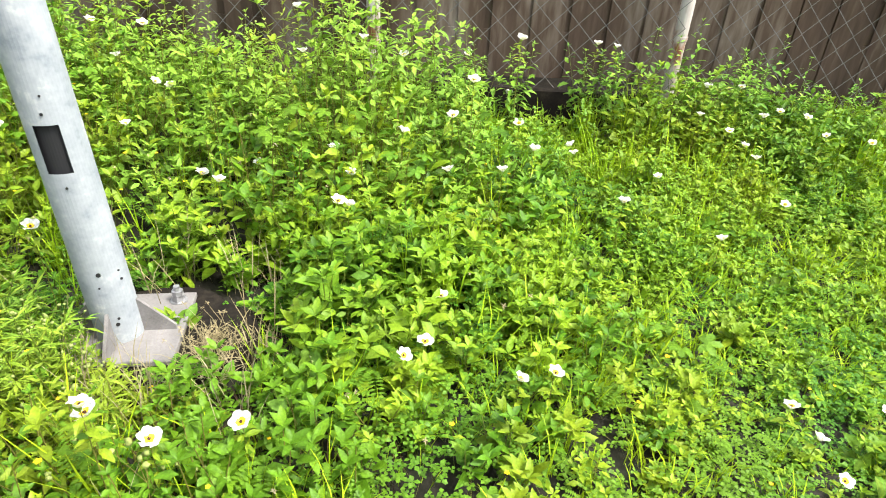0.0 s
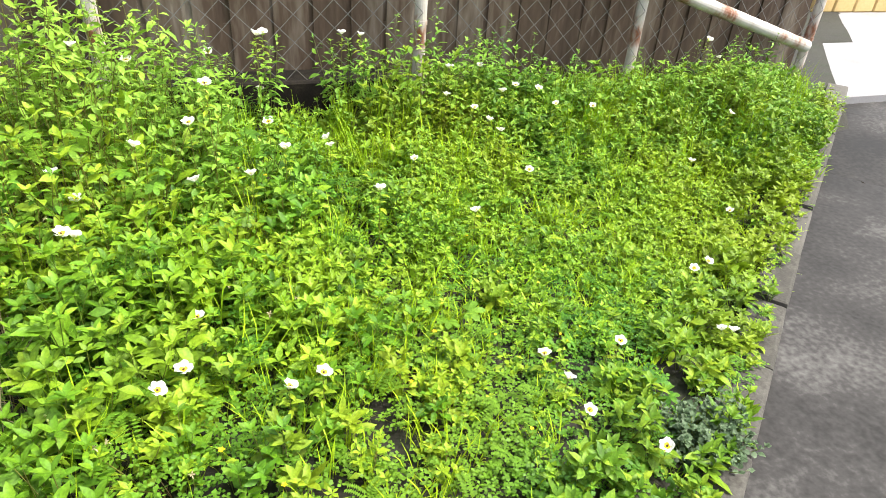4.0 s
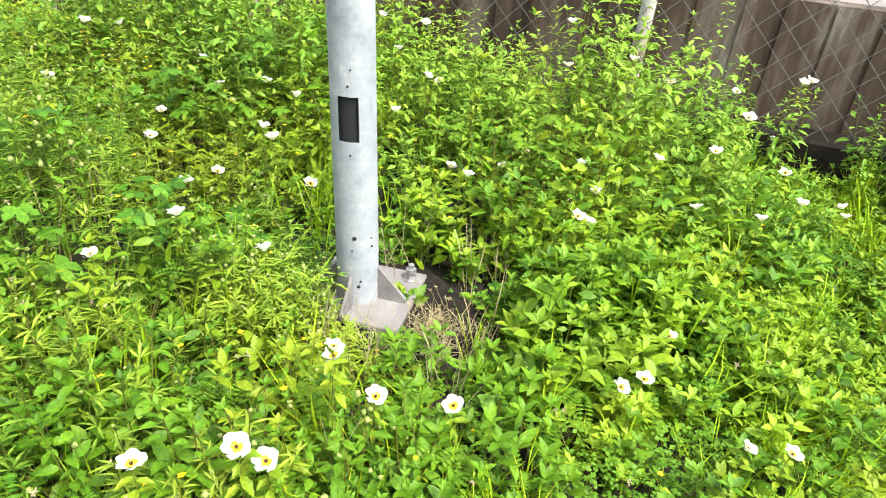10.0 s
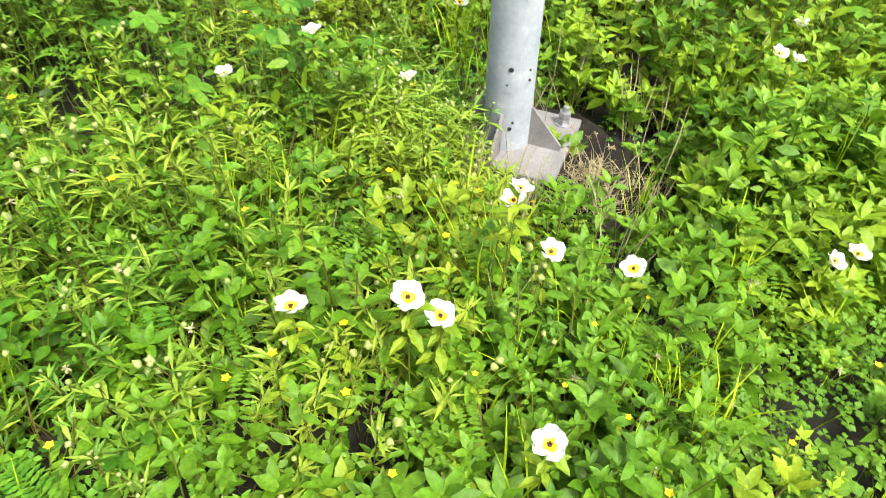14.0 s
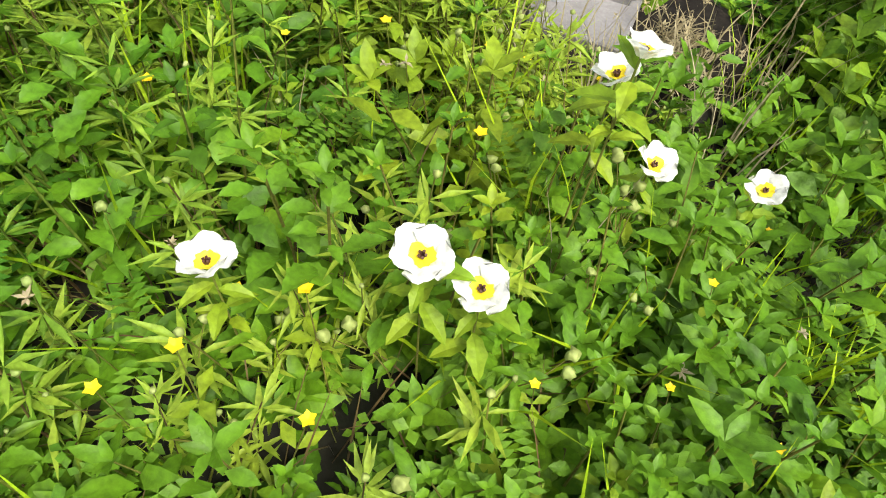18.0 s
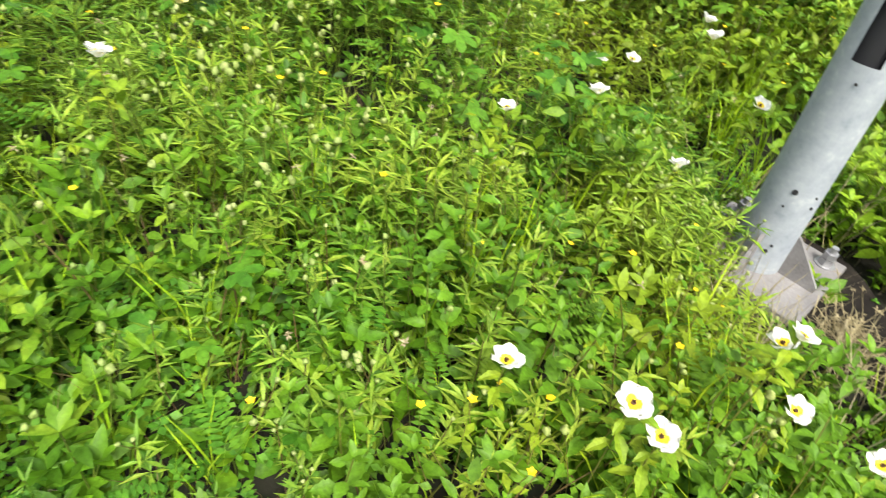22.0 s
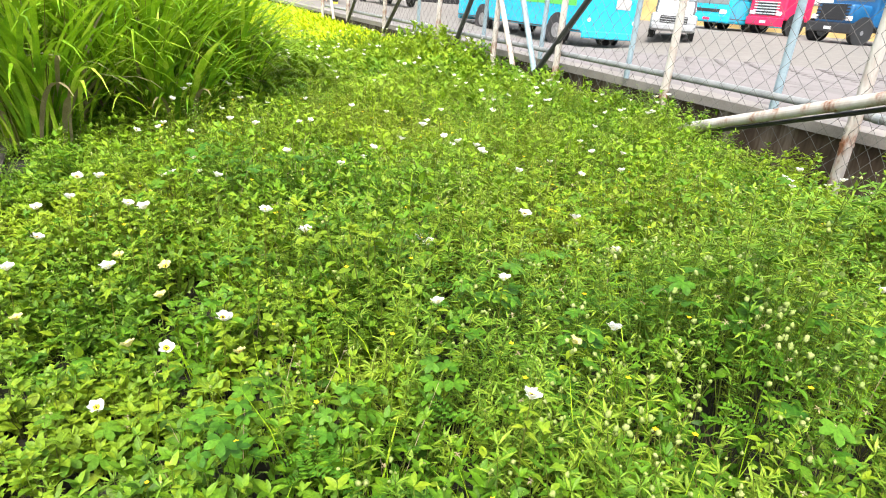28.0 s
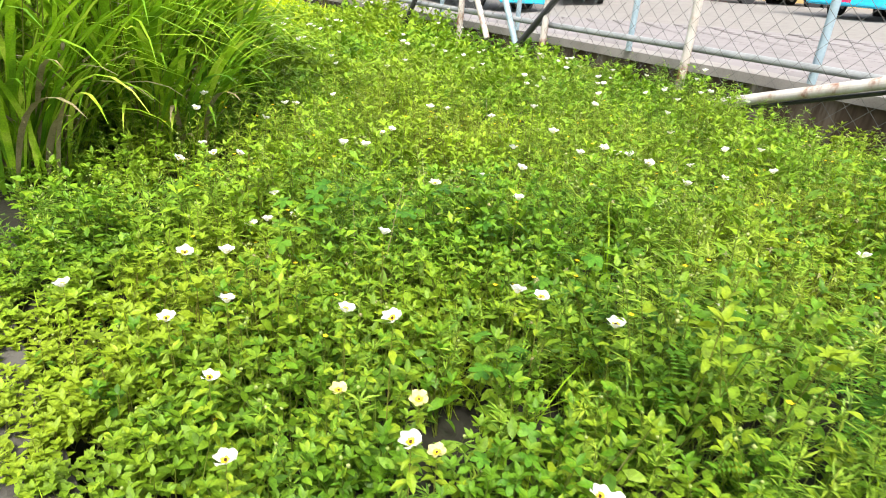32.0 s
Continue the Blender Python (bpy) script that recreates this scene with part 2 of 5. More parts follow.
RAIL = surface("dull_galvanised_pipe", ((0.132, 0.137, 0.143), (0.203, 0.216, 0.222), (0.263, 0.269, 0.275)), 6, 0.6, bump=0.1, grain=70)
OCHRE = surface("ochre_wall", ((.384, .264, .096), (.480, .344, .144), (.528, .400, .192)), 1.5, 0.9, bump=0.2, grain=20)
BEIGE = surface("beige_panel", ((.400, .304, .192), (.496, .384, .248), (.544, .448, .320)), 2, 0.85, bump=0.15, grain=30)
PLASTER = surface("plaster", ((.400, .392, .376), (.496, .488, .472), (.560, .552, .544)), 1.2, 0.9, bump=0.2, grain=20)
ROOFING = surface("roof_sheet", ((.160, .152, .152), (.240, .232, .224)), 1.5, 0.7, bump=0.2, grain=15)

def glass(name, tint, rough=0.05):
    m, nodes, links, b = nodes_of(name)
    b.inputs["Base Color"].default_value = (*tint, 1)
    b.inputs["Roughness"].default_value, b.inputs["Specular IOR Level"].default_value = rough, 0.8
    b.inputs["Coat Weight"].default_value = 0.6
    return m
PANE = glass("vehicle_glass", (.05, .06, .07))
# the grey tint puts the sky's reflection into the windscreens' base colour
SCREEN = glass("grey_reflection_glass", (.20, .23, .24))

# ---- mesh helpers ----
def mesh_of(name, bm, material):
    me = bpy.data.meshes.new(name)
    bm.to_mesh(me)
    bm.free()
    me.materials.append(material)
    return me

def smooth(me):
    me.polygons.foreach_set("use_smooth", [True] * len(me.polygons))
    return me

def part(name, bm, material, parent=None, label="", soft=False):
    me = bm if isinstance(bm, bpy.types.Mesh) else mesh_of(name, bm, material)
    if soft:
        smooth(me)
    ob = new(name, me)
    ob.parent = parent
    return tagged(ob, label)

def thing(name, at, label, category, group="", kind=""):
    ob = new(name)
    ob.matrix_world = at if isinstance(at, Matrix) else Matrix.Translation(at)
    return tagged(ob, label, category, group, kind)

def block(lo, hi, bevel=0.0, segments=1, taper=None):
    bm = bmesh.new()
    bmesh.ops.create_cube(bm, size=1)
    for v in bm.verts:
        v.co = Vector([(a + b) / 2 + c * (b - a) for a, b, c in zip(lo, hi, v.co)])
    if taper:
        taper(bm)
    if bevel:
        bmesh.ops.bevel(bm, geom=bm.edges[:], offset=bevel, segments=segments, affect="EDGES", profile=0.6)
    return bm

def rod(a, b, r, segments=12, r2=None):
    a, b = Vector(a), Vector(b)
    bm = bmesh.new()
    bmesh.ops.create_cone(bm, cap_ends=True, segments=segments, radius1=r, radius2=r if r2 is None else r2, depth=(b - a).length)
    bm.transform(Matrix.Translation((a + b) / 2) @ (b - a).to_track_quat("Z", "Y").to_matrix().to_4x4())
    return bm

def merge(*bms):
    out = bmesh.new()
    for b in bms:
        me = bpy.data.meshes.new("t")
        b.to_mesh(me)
        b.free()
        out.from_mesh(me)
        bpy.data.meshes.remove(me)
    return out

# ---- the lie of the land ----
def ground_z(x, y):
    """Height of the soil: it falls gently towards the driveway, and a bank leans on the wall farther on."""
    if x < -9.0:
        return 0.0 if y > wall_y(x) + 0.2 else 0.4 * min((-9.0 - x) / 3.0, 1.0) * min(max(1.0 - (wall_y(x) - y) / 2.6, 0.0), 1.0)
    return -0.1 * min(max(x - 0.3, 0.0), 3.2) * (1.0 - 0.8 * min(max((y - 0.7) / 1.4, 0.0), 1.0))
def bump(x, y, cx, cy, rx, ry):
    return math.exp(-((x - cx) / rx) ** 2 - ((y - cy) / ry) ** 2)
def canopy(x, y):
    """Height of the weeds above the soil."""
    h = 0.13 if x < 2 else 0.11
    h += 0.62 * bump(x, y, 0.45, 1.58, 1.1, 0.66)        # flowering bushes before the wall
    h += 0.36 * bump(x, y, 2.7, 2.0, 0.7, 0.42)
    h += 0.3 * bump(x, y, 4.7, 1.95, 1.2, 0.6)
    h += 0.16 * bump(x, y, 0.15, -0.75, 0.6, 0.5)
    h += 0.36 * bump(x, y, -1.2, -0.2, 0.42, 0.42)        # feathery clump
    h += 0.12 * bump(x, y, 0.55, 0.75, 0.5, 0.5)
    h += 0.12 * bump(x, y, 0.85, 0.35, 0.5, 0.55)
    h += 0.10 * bump(x, y, -0.1, -0.25, 0.25, 0.16)
    if x < -0.2:
        h += 0.34 * min((0.05 - x) / 0.9, 1.0) * min(max((edge_distance(x, y) - 0.1) / 1.1, 0.0), 1.0)
    if x < -0.8:
        h += 0.22 * bump(x, y, -1.7, 1.6, 1.1, 0.7)
    h *= 1.0 + (0.16 if x > -1.5 else 0.26) * math.sin(3.3 * x + 1.2 * y) * math.sin(2.9 * y - 1.4 * x + 0.7) + 0.10 * math.sin(7.1 * x - 3.0 * y) * math.sin(6.3 * y + 2.2 * x)
    h *= min(1.0, 0.5 + edge_distance(x, y) * 1.2)
    h += 0.12 * bump(x, y, -1.95, -1.0, 0.5, 0.45) + 0.1 * bump(x, y, -0.8, -1.27, 0.25, 0.22)
    h *= 1.0 - 0.5 * bump(x, y, -1.55, -2.2, 0.42, 0.32)   # lower weeds by the driveway
    h *= 1.0 - 0.35 * bump(x, y, -0.85, 0.35, 0.4, 0.4)
    h *= 1.0 - 0.3 * bump(x, y, 1.6, -0.35, 0.7, 0.45)     # short clover
    h *= 1.0 - 0.7 * bump(x, y, 0.24, 0.26, 0.2, 0.24)     # bare beside the pole's foot
    h *= 1.0 - 0.6 * bump(x, y, -3.6, 2.3, 1.3, 0.7)
    h += 0.34 * bump(x, y, 2.15, 2.08, 0.3, 0.22)
    h *= 1.0 - 0.4 * bump(x, y, 1.6, 1.8, 0.45, 0.6)    # short grass before the wall's ledge
    return h
EDGE = ((6.2, 2.2), (5.18, 1.42), (2.5, -0.64), (1.0, -1.72), (-0.5, -2.55), (-2.2, -3.34), (-4.4, -4.1), (-12.0, -6.7), (-90.0, -27.0))
def edge_distance(x, y):
    """Distance from the pavement's edge, positive over the weeds."""
    best = 1e9
    for (ax, ay), (bx, by) in zip(EDGE, EDGE[1:]):
        dx, dy = bx - ax, by - ay
        n = math.hypot(dx, dy)
        u = min(max(((x - ax) * dx + (y - ay) * dy) / n / n, 0.0), 1.0)
        d = math.hypot(x - ax - u * dx, y - ay - u * dy)
        if d < abs(best):
            best = d if (x - ax) * dy - (y - ay) * dx > 0 else -d
    return best

WALL_LINE = ((5.95, 2.58), (0.0, 2.58), (-3.6, 3.05), (-8.3, 1.86), (-15.5, -0.08), (-26.0, -2.9), (-90.0, -20.0))
FENCE_LINE = ((5.9, 2.42), (0.0, 2.38), (-2.1, 2.5), (-4.21, 2.61), (-6.35, 2.04), (-8.43, 1.47), (-10.2, 1.0), (-12.37, 0.41), (-15.3, -0.38), (-18.07, -1.13), (-20.6, -1.81), (-25.0, -3.0))
def wall_y(x):
    for (ax, ay), (bx, by) in zip(WALL_LINE, WALL_LINE[1:]):
        if bx <= x <= ax:
            return ay + (by - ay) * (x - ax) / (bx - ax)
    return 2.7

def yard_z(x, y):
    """Height of the yard: it rises gently from the wall, with a shallow basin where the bus stands."""
    rise = 0.55 + 0.015 * max(y - 0.27 * x - 4.1, 0.0) if x < -3.6 else 0.55 + 0.015 * max(y - 3.0, 0.0)
    return rise - 0.66 * bump(x, y, -24.5, 7.3, 11.0, 5.0)

# ground: one sheet to the horizon, finer where the camera passes
xs = [-900, -300, -120, -60] + [-40 + 2 * i for i in range(16)] + [-9.5 + 0.5 * i for i in range(40)] + [12, 20, 60, 300, 900]
ys = [-900, -300, -100, -40, -20, -12] + [-9 + 0.5 * i for i in range(30)] + [8, 14, 30, 100, 300, 900]
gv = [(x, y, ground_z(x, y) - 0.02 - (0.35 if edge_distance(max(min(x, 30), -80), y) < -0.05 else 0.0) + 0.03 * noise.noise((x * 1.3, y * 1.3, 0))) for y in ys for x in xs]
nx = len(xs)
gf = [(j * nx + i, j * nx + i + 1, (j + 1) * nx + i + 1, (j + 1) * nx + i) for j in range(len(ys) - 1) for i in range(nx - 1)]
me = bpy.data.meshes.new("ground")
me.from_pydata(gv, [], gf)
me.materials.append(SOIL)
tagged(smooth(me) and new("ground", me), "dark soil of a sloping verge, blackened for the shade under the weeds", "ground", kind="structure")

# driveway beside the verge
pv, pf = [], []
DRIVE = ((14.0, 8.2),) + EDGE
for i, (x, y) in enumerate(DRIVE):
    z = ground_z(x, y) - 0.12
    nxt = DRIVE[min(i + 1, len(DRIVE) - 1)]
    prv = DRIVE[max(i - 1, 0)]
    d = Vector((nxt[0] - prv[0], nxt[1] - prv[1], 0)).normalized()
    out = Vector((-d.y, d.x, 0))
    for w in (-0.1, 1.5, 4.0, 9.0, 40.0):
        p = Vector((x, y, z)) + out * w
        pv.append((p.x, p.y, z))
for i in range(len(DRIVE) - 1):
    for k in range(4):
        a = i * 5 + k
        pf.append((a, a + 1, a + 6, a + 5))
me = bpy.data.meshes.new("driveway")
me.from_pydata(pv, [], pf)
me.materials.append(PAVE)
tagged(new("driveway", me), "worn grey concrete driveway with damp patches", "driveway", kind="structure")

# dead leaves and twigs on the driveway
lrng = random.Random(3)
lv, lf = [], []
for i in range(260):
    k = lrng.randrange(1, 4)
    (ax, ay), (bx, by) = EDGE[k], EDGE[k + 1]
    u, w = lrng.random(), 0.12 + 1.6 * lrng.random() ** 2
    n = math.hypot(bx - ax, by - ay)
    x, y = ax + (bx - ax) * u - (by - ay) / n * w, ay + (by - ay) * u + (bx - ax) / n * w
    z = ground_z(ax + (bx - ax) * u, ay + (by - ay) * u) - 0.116
    a, L, W = lrng.uniform(0, 6.28), lrng.uniform(0.008, 0.028), lrng.uniform(0.002, 0.008)
    c, s, m = math.cos(a), math.sin(a), len(lv)
    lv += [(x - c * L, y - s * L, z + 0.004), (x - s * W, y + c * W, z + 0.001), (x + c * L, y + s * L, z + 0.006), (x + s * W, y - c * W, z + 0.001), (x, y, z + 0.008)]
    lf += [(m, m + 3, m + 4), (m + 3, m + 2, m + 4), (m + 2, m + 1, m + 4), (m + 1, m, m + 4)]
me = bpy.data.meshes.new("leaf_litter")
me.from_pydata(lv, [], lf)
me.materials.append(LITTER)
tagged(new("leaf_litter", me), "dead brown leaves and twigs strewn on the driveway", "leaf litter", kind="stuff")

# kerb stones along the driveway
kerb = tagged(new("kerb"), "row of weathered concrete kerb stones edging the driveway", "kerb", kind="structure")
def along(line, step):
    """Points and directions at even steps along a line of corners."""
    out, left = [], 0.0
    for (ax, ay), (bx, by) in zip(line, line[1:]):
        n = math.hypot(bx - ax, by - ay)
        u = left
        while u < n:
            out.append((ax + (bx - ax) * u / n, ay + (by - ay) * u / n, (bx - ax) / n, (by - ay) / n))
            u += step
        left = u - n
    return out
stone = mesh_of("kerb_stone", block((-0.295, -0.085, -0.25), (0.295, 0.085, 0.015), 0.018, 2), KERB)
for x, y, dx, dy in along(EDGE[:-1], 0.6):
    if x > -9:
        s = new("kerb_stone", stone)
        s.parent = kerb
        fall = math.atan((ground_z(x + 0.3 * dx, y + 0.3 * dy) - ground_z(x - 0.3 * dx, y - 0.3 * dy)) / 0.6)
        s.matrix_world = Matrix.Translation((x + 0.04 * dy, y - 0.04 * dx, ground_z(x, y) + random.uniform(-0.004, 0.006))) @ Matrix.Rotation(math.atan2(dy, dx) + random.uniform(-0.015, 0.015), 4, "Z") @ Matrix.Rotation(-fall, 4, "Y")

# retaining wall of the yard, in poured sections
def strip(line, z0, z1, thick, inset=0.0):
    """A wall along a line, thick to the yard's side."""
    bm = bmesh.new()
    n = len(line)
    offs = []
    for i in range(n):
        a, b = line[max(i - 1, 0)], line[min(i + 1, n - 1)]
        d = Vector((b[0] - a[0], b[1] - a[1])).normalized()
        offs.append(Vector((-d.y, d.x)) * -1)
    rings = []
    for (x, y), o in zip(line, offs):
        f, k = Vector((x, y)) + o * inset, Vector((x, y)) + o * (inset + thick)
        rings.append([bm.verts.new(p) for p in ((f.x, f.y, z0), (k.x, k.y, z0), (k.x, k.y, z1), (f.x, f.y, z1))])
    for r, s in zip(rings, rings[1:]):
        for k in range(4):
            bm.faces.new((r[k], r[(k + 1) % 4], s[(k + 1) % 4], s[k]))
    bm.faces.new(rings[0])
    bm.faces.new(rings[-1][::-1])
    bmesh.ops.recalc_face_normals(bm, faces=bm.faces[:])
    return bm
wall = tagged(part("retaining_wall", strip(WALL_LINE, -0.6, 0.5, 0.25), WALL), "dark stained concrete retaining wall below the yard", "wall", kind="structure")
upper = tagged(part("upper_wall", strip(((5.95, 2.58), (0.0, 2.58), (-2.2, 2.87)), 0.5, 0.88, 0.22, 0.006), WALL), "dark board-marked concrete parapet behind the fence", "wall", kind="structure")
bm = bmesh.new()
for i in range(33):
    x = 5.75 - i * 0.24
    o = random.uniform(0.0, 0.012)
    y = 2.58 if x > 0 else 2.58 - x * 0.1306
    bmesh.ops.create_cube(bm, size=1, matrix=Matrix.Translation((x, y - 0.002 - o / 6, 0.23)) @ Matrix.Diagonal((random.uniform(0.16, 0.237), 0.006 + o / 3, 1.28, 1)))
part("board_marks", bm, WALL, upper, "raised upright board marks")
cap = tagged(part("wall_cap", strip(WALL_LINE[2:], 0.5, 0.6, 0.42, -0.05), CAP), "pale concrete cap along the yard's edge", "kerb", kind="structure")
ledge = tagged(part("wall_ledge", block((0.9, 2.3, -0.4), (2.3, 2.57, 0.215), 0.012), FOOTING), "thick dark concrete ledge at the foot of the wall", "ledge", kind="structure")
part("return_wall", block((5.7, 2.84, -0.6), (5.95, 30.0, 0.88)), WALL, upper, "return of the wall towards the yard")
tagged(part("apron", block((6.0, 2.3, -0.9), (26.0, 22.0, -0.1), 0.02), APRON), "pale sunlit concrete apron beyond the end of the wall", "pavement", kind="structure")
heap = thing("block_stack", (9.6, 5.6, -0.1), "stack of tan blocks on the concrete apron", "blocks")
for k in range(8):
    part("concrete_block", block((k % 4 * 0.42, 0, k // 4 * 0.42), (k % 4 * 0.42 + 0.4, 0.5, k // 4 * 0.42 + 0.4), 0.02), OCHRE, heap)

# ---- yard ----
yard_x = [5.8, 1.0, -3.6, -6.0, -8.3, -10.7, -13.1] + [-15.5 - 1.5 * k for k in range(16)] + [-42.0, -50.0, -65.0, -90.0]
yard_k = [0, 1, 2, 3.5, 5, 6.5, 8, 9.5, 11, 12.5, 14, 16, 18, 20, 24, 30, 40, 90]
pts = [(x - 0.26 * k, float(np.interp(-x, (-5.8, 3.6, 8.3, 15.5, 26, 90), (2.9, 3.4, 2.2, 0.3, -2.5, -19.7))) + 0.965 * k) for k in yard_k for x in yard_x]
row = len(yard_x)
me = bpy.data.meshes.new("yard")
me.from_pydata([(x, y, yard_z(x, y) + 0.02) for x, y in pts], [], [(j * row + i, j * row + i + 1, (j + 1) * row + i + 1, (j + 1) * row + i) for j in range(len(yard_k) - 1) for i in range(row - 1)])
me.materials.append(YARD)
yard = tagged(new("yard_floor", me), "pale sunlit paved yard with block paving", "yard", kind="structure")
# paving blocks of the near yard, laid in a running bond
paver = mesh_of("paving_block", block((-0.49, -0.24, 0.0), (0.49, 0.24, 0.024), 0.008), PAVER)
fdir = Vector((-0.965, -0.26, 0))
for r in range(17):
    for c in range(17):
        p = Vector((-4.6, 3.55, 0)) + fdir * (c * 1.0 + 0.5 * (r % 2)) + Vector((-0.26, 0.965, 0)) * r * 0.5
        ob = new("paving_block", paver)
        ob.parent = yard
        ob.matrix_world = Matrix.Translation((p.x, p.y, yard_z(p.x, p.y) + 0.02)) @ Matrix.Rotation(math.atan2(0.26, 0.965), 4, "Z") @ Matrix.Rotation(0.015, 4, "X")

# ---- lamp pole ----
axis = Matrix.Translation((-0.008, 0.068, 0.05)) @ Matrix(((1, 0, -0.028, 0), (0, 1, -0.026, 0), (0, 0, 1, 0), (0, 0, 0, 1)))
pole = thing("lamp_pole", (0, 0.09, 0.05), "galvanised steel pole bolted through a square base plate", "pole")
pole_i = pole.matrix_world.inverted()
HOLE, SEG = radians(-76), 48
def tube(r0, taper, z0, hole, z1, gap):
    bm = bmesh.new()
    zs = [z0, *hole, z1]
    rings = [[bm.verts.new(((r0 - taper * z) * math.cos(HOLE + 2 * math.pi * (k - 0.5) / SEG), (r0 - taper * z) * math.sin(HOLE + 2 * math.pi * (k - 0.5) / SEG), z)) for k in range(SEG)] for z in zs]
    for j in range(3):
        for k in range(SEG):
            if j == 1 and (k + gap // 2) % SEG < gap + 0:
                continue
            bm.faces.new((rings[j][k], rings[j][(k + 1) % SEG], rings[j + 1][(k + 1) % SEG], rings[j + 1][k]))
    return bm
shaft_bm = tube(0.069, 0.0045, 0.0, (0.585, 0.715), 4.5, 7)
shaft_bm.transform(pole_i @ axis)
shaft = part("shaft", shaft_bm, GALV, pole, "tapered galvanised shaft with an open hand hole")
# added inner tube, black to paint the shade inside the hollow shaft
inner = tube(0.058, 0.0045, 0.01, (0.55, 0.75), 4.4, 0)
inner.transform(pole_i @ axis)
part("lining", inner, BLACK, shaft, "black inner tube as the shade of the hollow behind the hand hole")
def speck(angle, z, r):
    rr = 0.0692 - 0.0045 * z
    p = axis @ Vector((rr * math.cos(angle), rr * math.sin(angle), z))
    q = axis @ Vector(((rr + 0.0025) * math.cos(angle), (rr + 0.0025) * math.sin(angle), z))
    part("bolt_hole", rod(pole_i @ p, pole_i @ q, r, 8), BLACK, shaft)
for da, z, r in ((0.05, 0.545, 0.0035), (0.02, 0.745, 0.004), (0.15, 0.79, 0.003), (0.12, 0.27, 0.007), (0.0, 0.225, 0.003), (0.95, 0.235, 0.004), (0.93, 0.265, 0.003), (0.25, 0.09, 0.006), (0.35, 0.11, 0.004), (-0.3, 0.07, 0.004)):
    speck(HOLE + da, z, r)
turn = Matrix.Rotation(math.radians(6.5), 4, "Z")
plate = part("base_plate", block((-0.176, -0.176, -0.004), (0.176, 0.176, 0.016), 0.003), PLATE, pole, "square zinc-white steel base plate")
plate.matrix_local = turn
for k in range(4):
    a = k * math.pi / 2
    bm = bmesh.new()
    prof = [(0.055, 0.016), (0.165, 0.016), (0.165, 0.032), (0.068, 0.135), (0.055, 0.135)]
    f1 = [bm.verts.new((x, -0.005, z)) for x, z in prof]
    f2 = [bm.verts.new((x, 0.005, z)) for x, z in prof]
    bm.faces.new(f1), bm.faces.new(f2[::-1])
    for i in range(5):
        bm.faces.new((f1[i], f2[i], f2[(i + 1) % 5], f1[(i + 1) % 5]))
    bmesh.ops.recalc_face_normals(bm, faces=bm.faces[:])
    bm.transform(Matrix.Rotation(a, 4, "Z"))
    g = part("gusset", bm, PLATE, pole)
    g.matrix_local = Matrix.Translation((-0.008, -0.022, 0)) @ turn
    c, s = 0.128 * math.sqrt(2) * math.cos(a + math.pi / 4), 0.128 * math.sqrt(2) * math.sin(a + math.pi / 4)
    if k == 3:
        continue
    b = part("anchor_bolt", merge(rod((c, s, 0.012), (c, s, 0.075), 0.010, 10), rod((c, s, 0.04), (c, s, 0.058), 0.019, 6), rod((c, s, 0.019), (c, s, 0.038), 0.02, 6), rod((c, s, 0.014), (c, s, 0.019), 0.027, 16)), RIM, pole, "rusty-grey threaded bolt with two nuts")
    b.matrix_local = turn
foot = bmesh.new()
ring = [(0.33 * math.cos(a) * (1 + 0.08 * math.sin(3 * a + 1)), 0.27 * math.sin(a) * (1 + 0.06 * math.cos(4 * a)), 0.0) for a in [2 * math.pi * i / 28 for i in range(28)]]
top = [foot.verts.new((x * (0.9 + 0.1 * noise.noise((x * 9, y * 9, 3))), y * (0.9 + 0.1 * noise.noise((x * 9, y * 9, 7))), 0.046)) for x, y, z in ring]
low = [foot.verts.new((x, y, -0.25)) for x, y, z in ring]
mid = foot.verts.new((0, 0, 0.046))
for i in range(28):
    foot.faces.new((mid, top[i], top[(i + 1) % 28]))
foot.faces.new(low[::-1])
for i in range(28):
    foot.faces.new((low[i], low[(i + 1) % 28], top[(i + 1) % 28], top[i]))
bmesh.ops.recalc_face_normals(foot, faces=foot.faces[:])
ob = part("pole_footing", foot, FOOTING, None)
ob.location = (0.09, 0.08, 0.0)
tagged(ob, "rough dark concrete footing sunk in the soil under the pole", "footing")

# ---- chain-link fence ----
def post(x, y, top=2.35, r=0.04, material=RUSTY, label="round white-painted steel fence post with rust patches", lean=(0, 0), base=None):
    z = (ground_z(x, y) - 0.1) if base is None else base
    ob = thing("fence_post", (x, y, z), label, "fence post", "posts of the yard fence")
    q = part("tube", rod((0, 0, 0), (lean[0], lean[1], top - z), r, 18), material, ob, soft=False)
    part("cap", rod((lean[0], lean[1], top - z), (lean[0], lean[1], top - z + 0.02), r * 1.1, 18), material, ob)
    if material is RUSTY:
        for k in range(2):
            h = random.uniform(0.5, 1.4)
            part("clamp", rod((lean[0] * h / (top - z), lean[1] * h / (top - z), h), (lean[0] * h / (top - z), lean[1] * h / (top - z), h + 0.025), r * 1.12, 18), material, ob)
    return ob
for x, y in ((0.6, 2.38), (2.45, 2.4), (-2.1, 2.5)):
    post(x, y)
post(4.12, 2.41, 2.35, 0.038)
post(5.85, 2.42, 2.35, 0.038)
for x, y in FENCE_LINE[3:11]:
    post(x, y, 2.5, 0.052 if x > -5 else 0.045)
post(-5.25, 2.62, 2.5, 0.04, BLUEPAINT, "slim blue-grey painted post standing on the yard's cap", base=0.6)
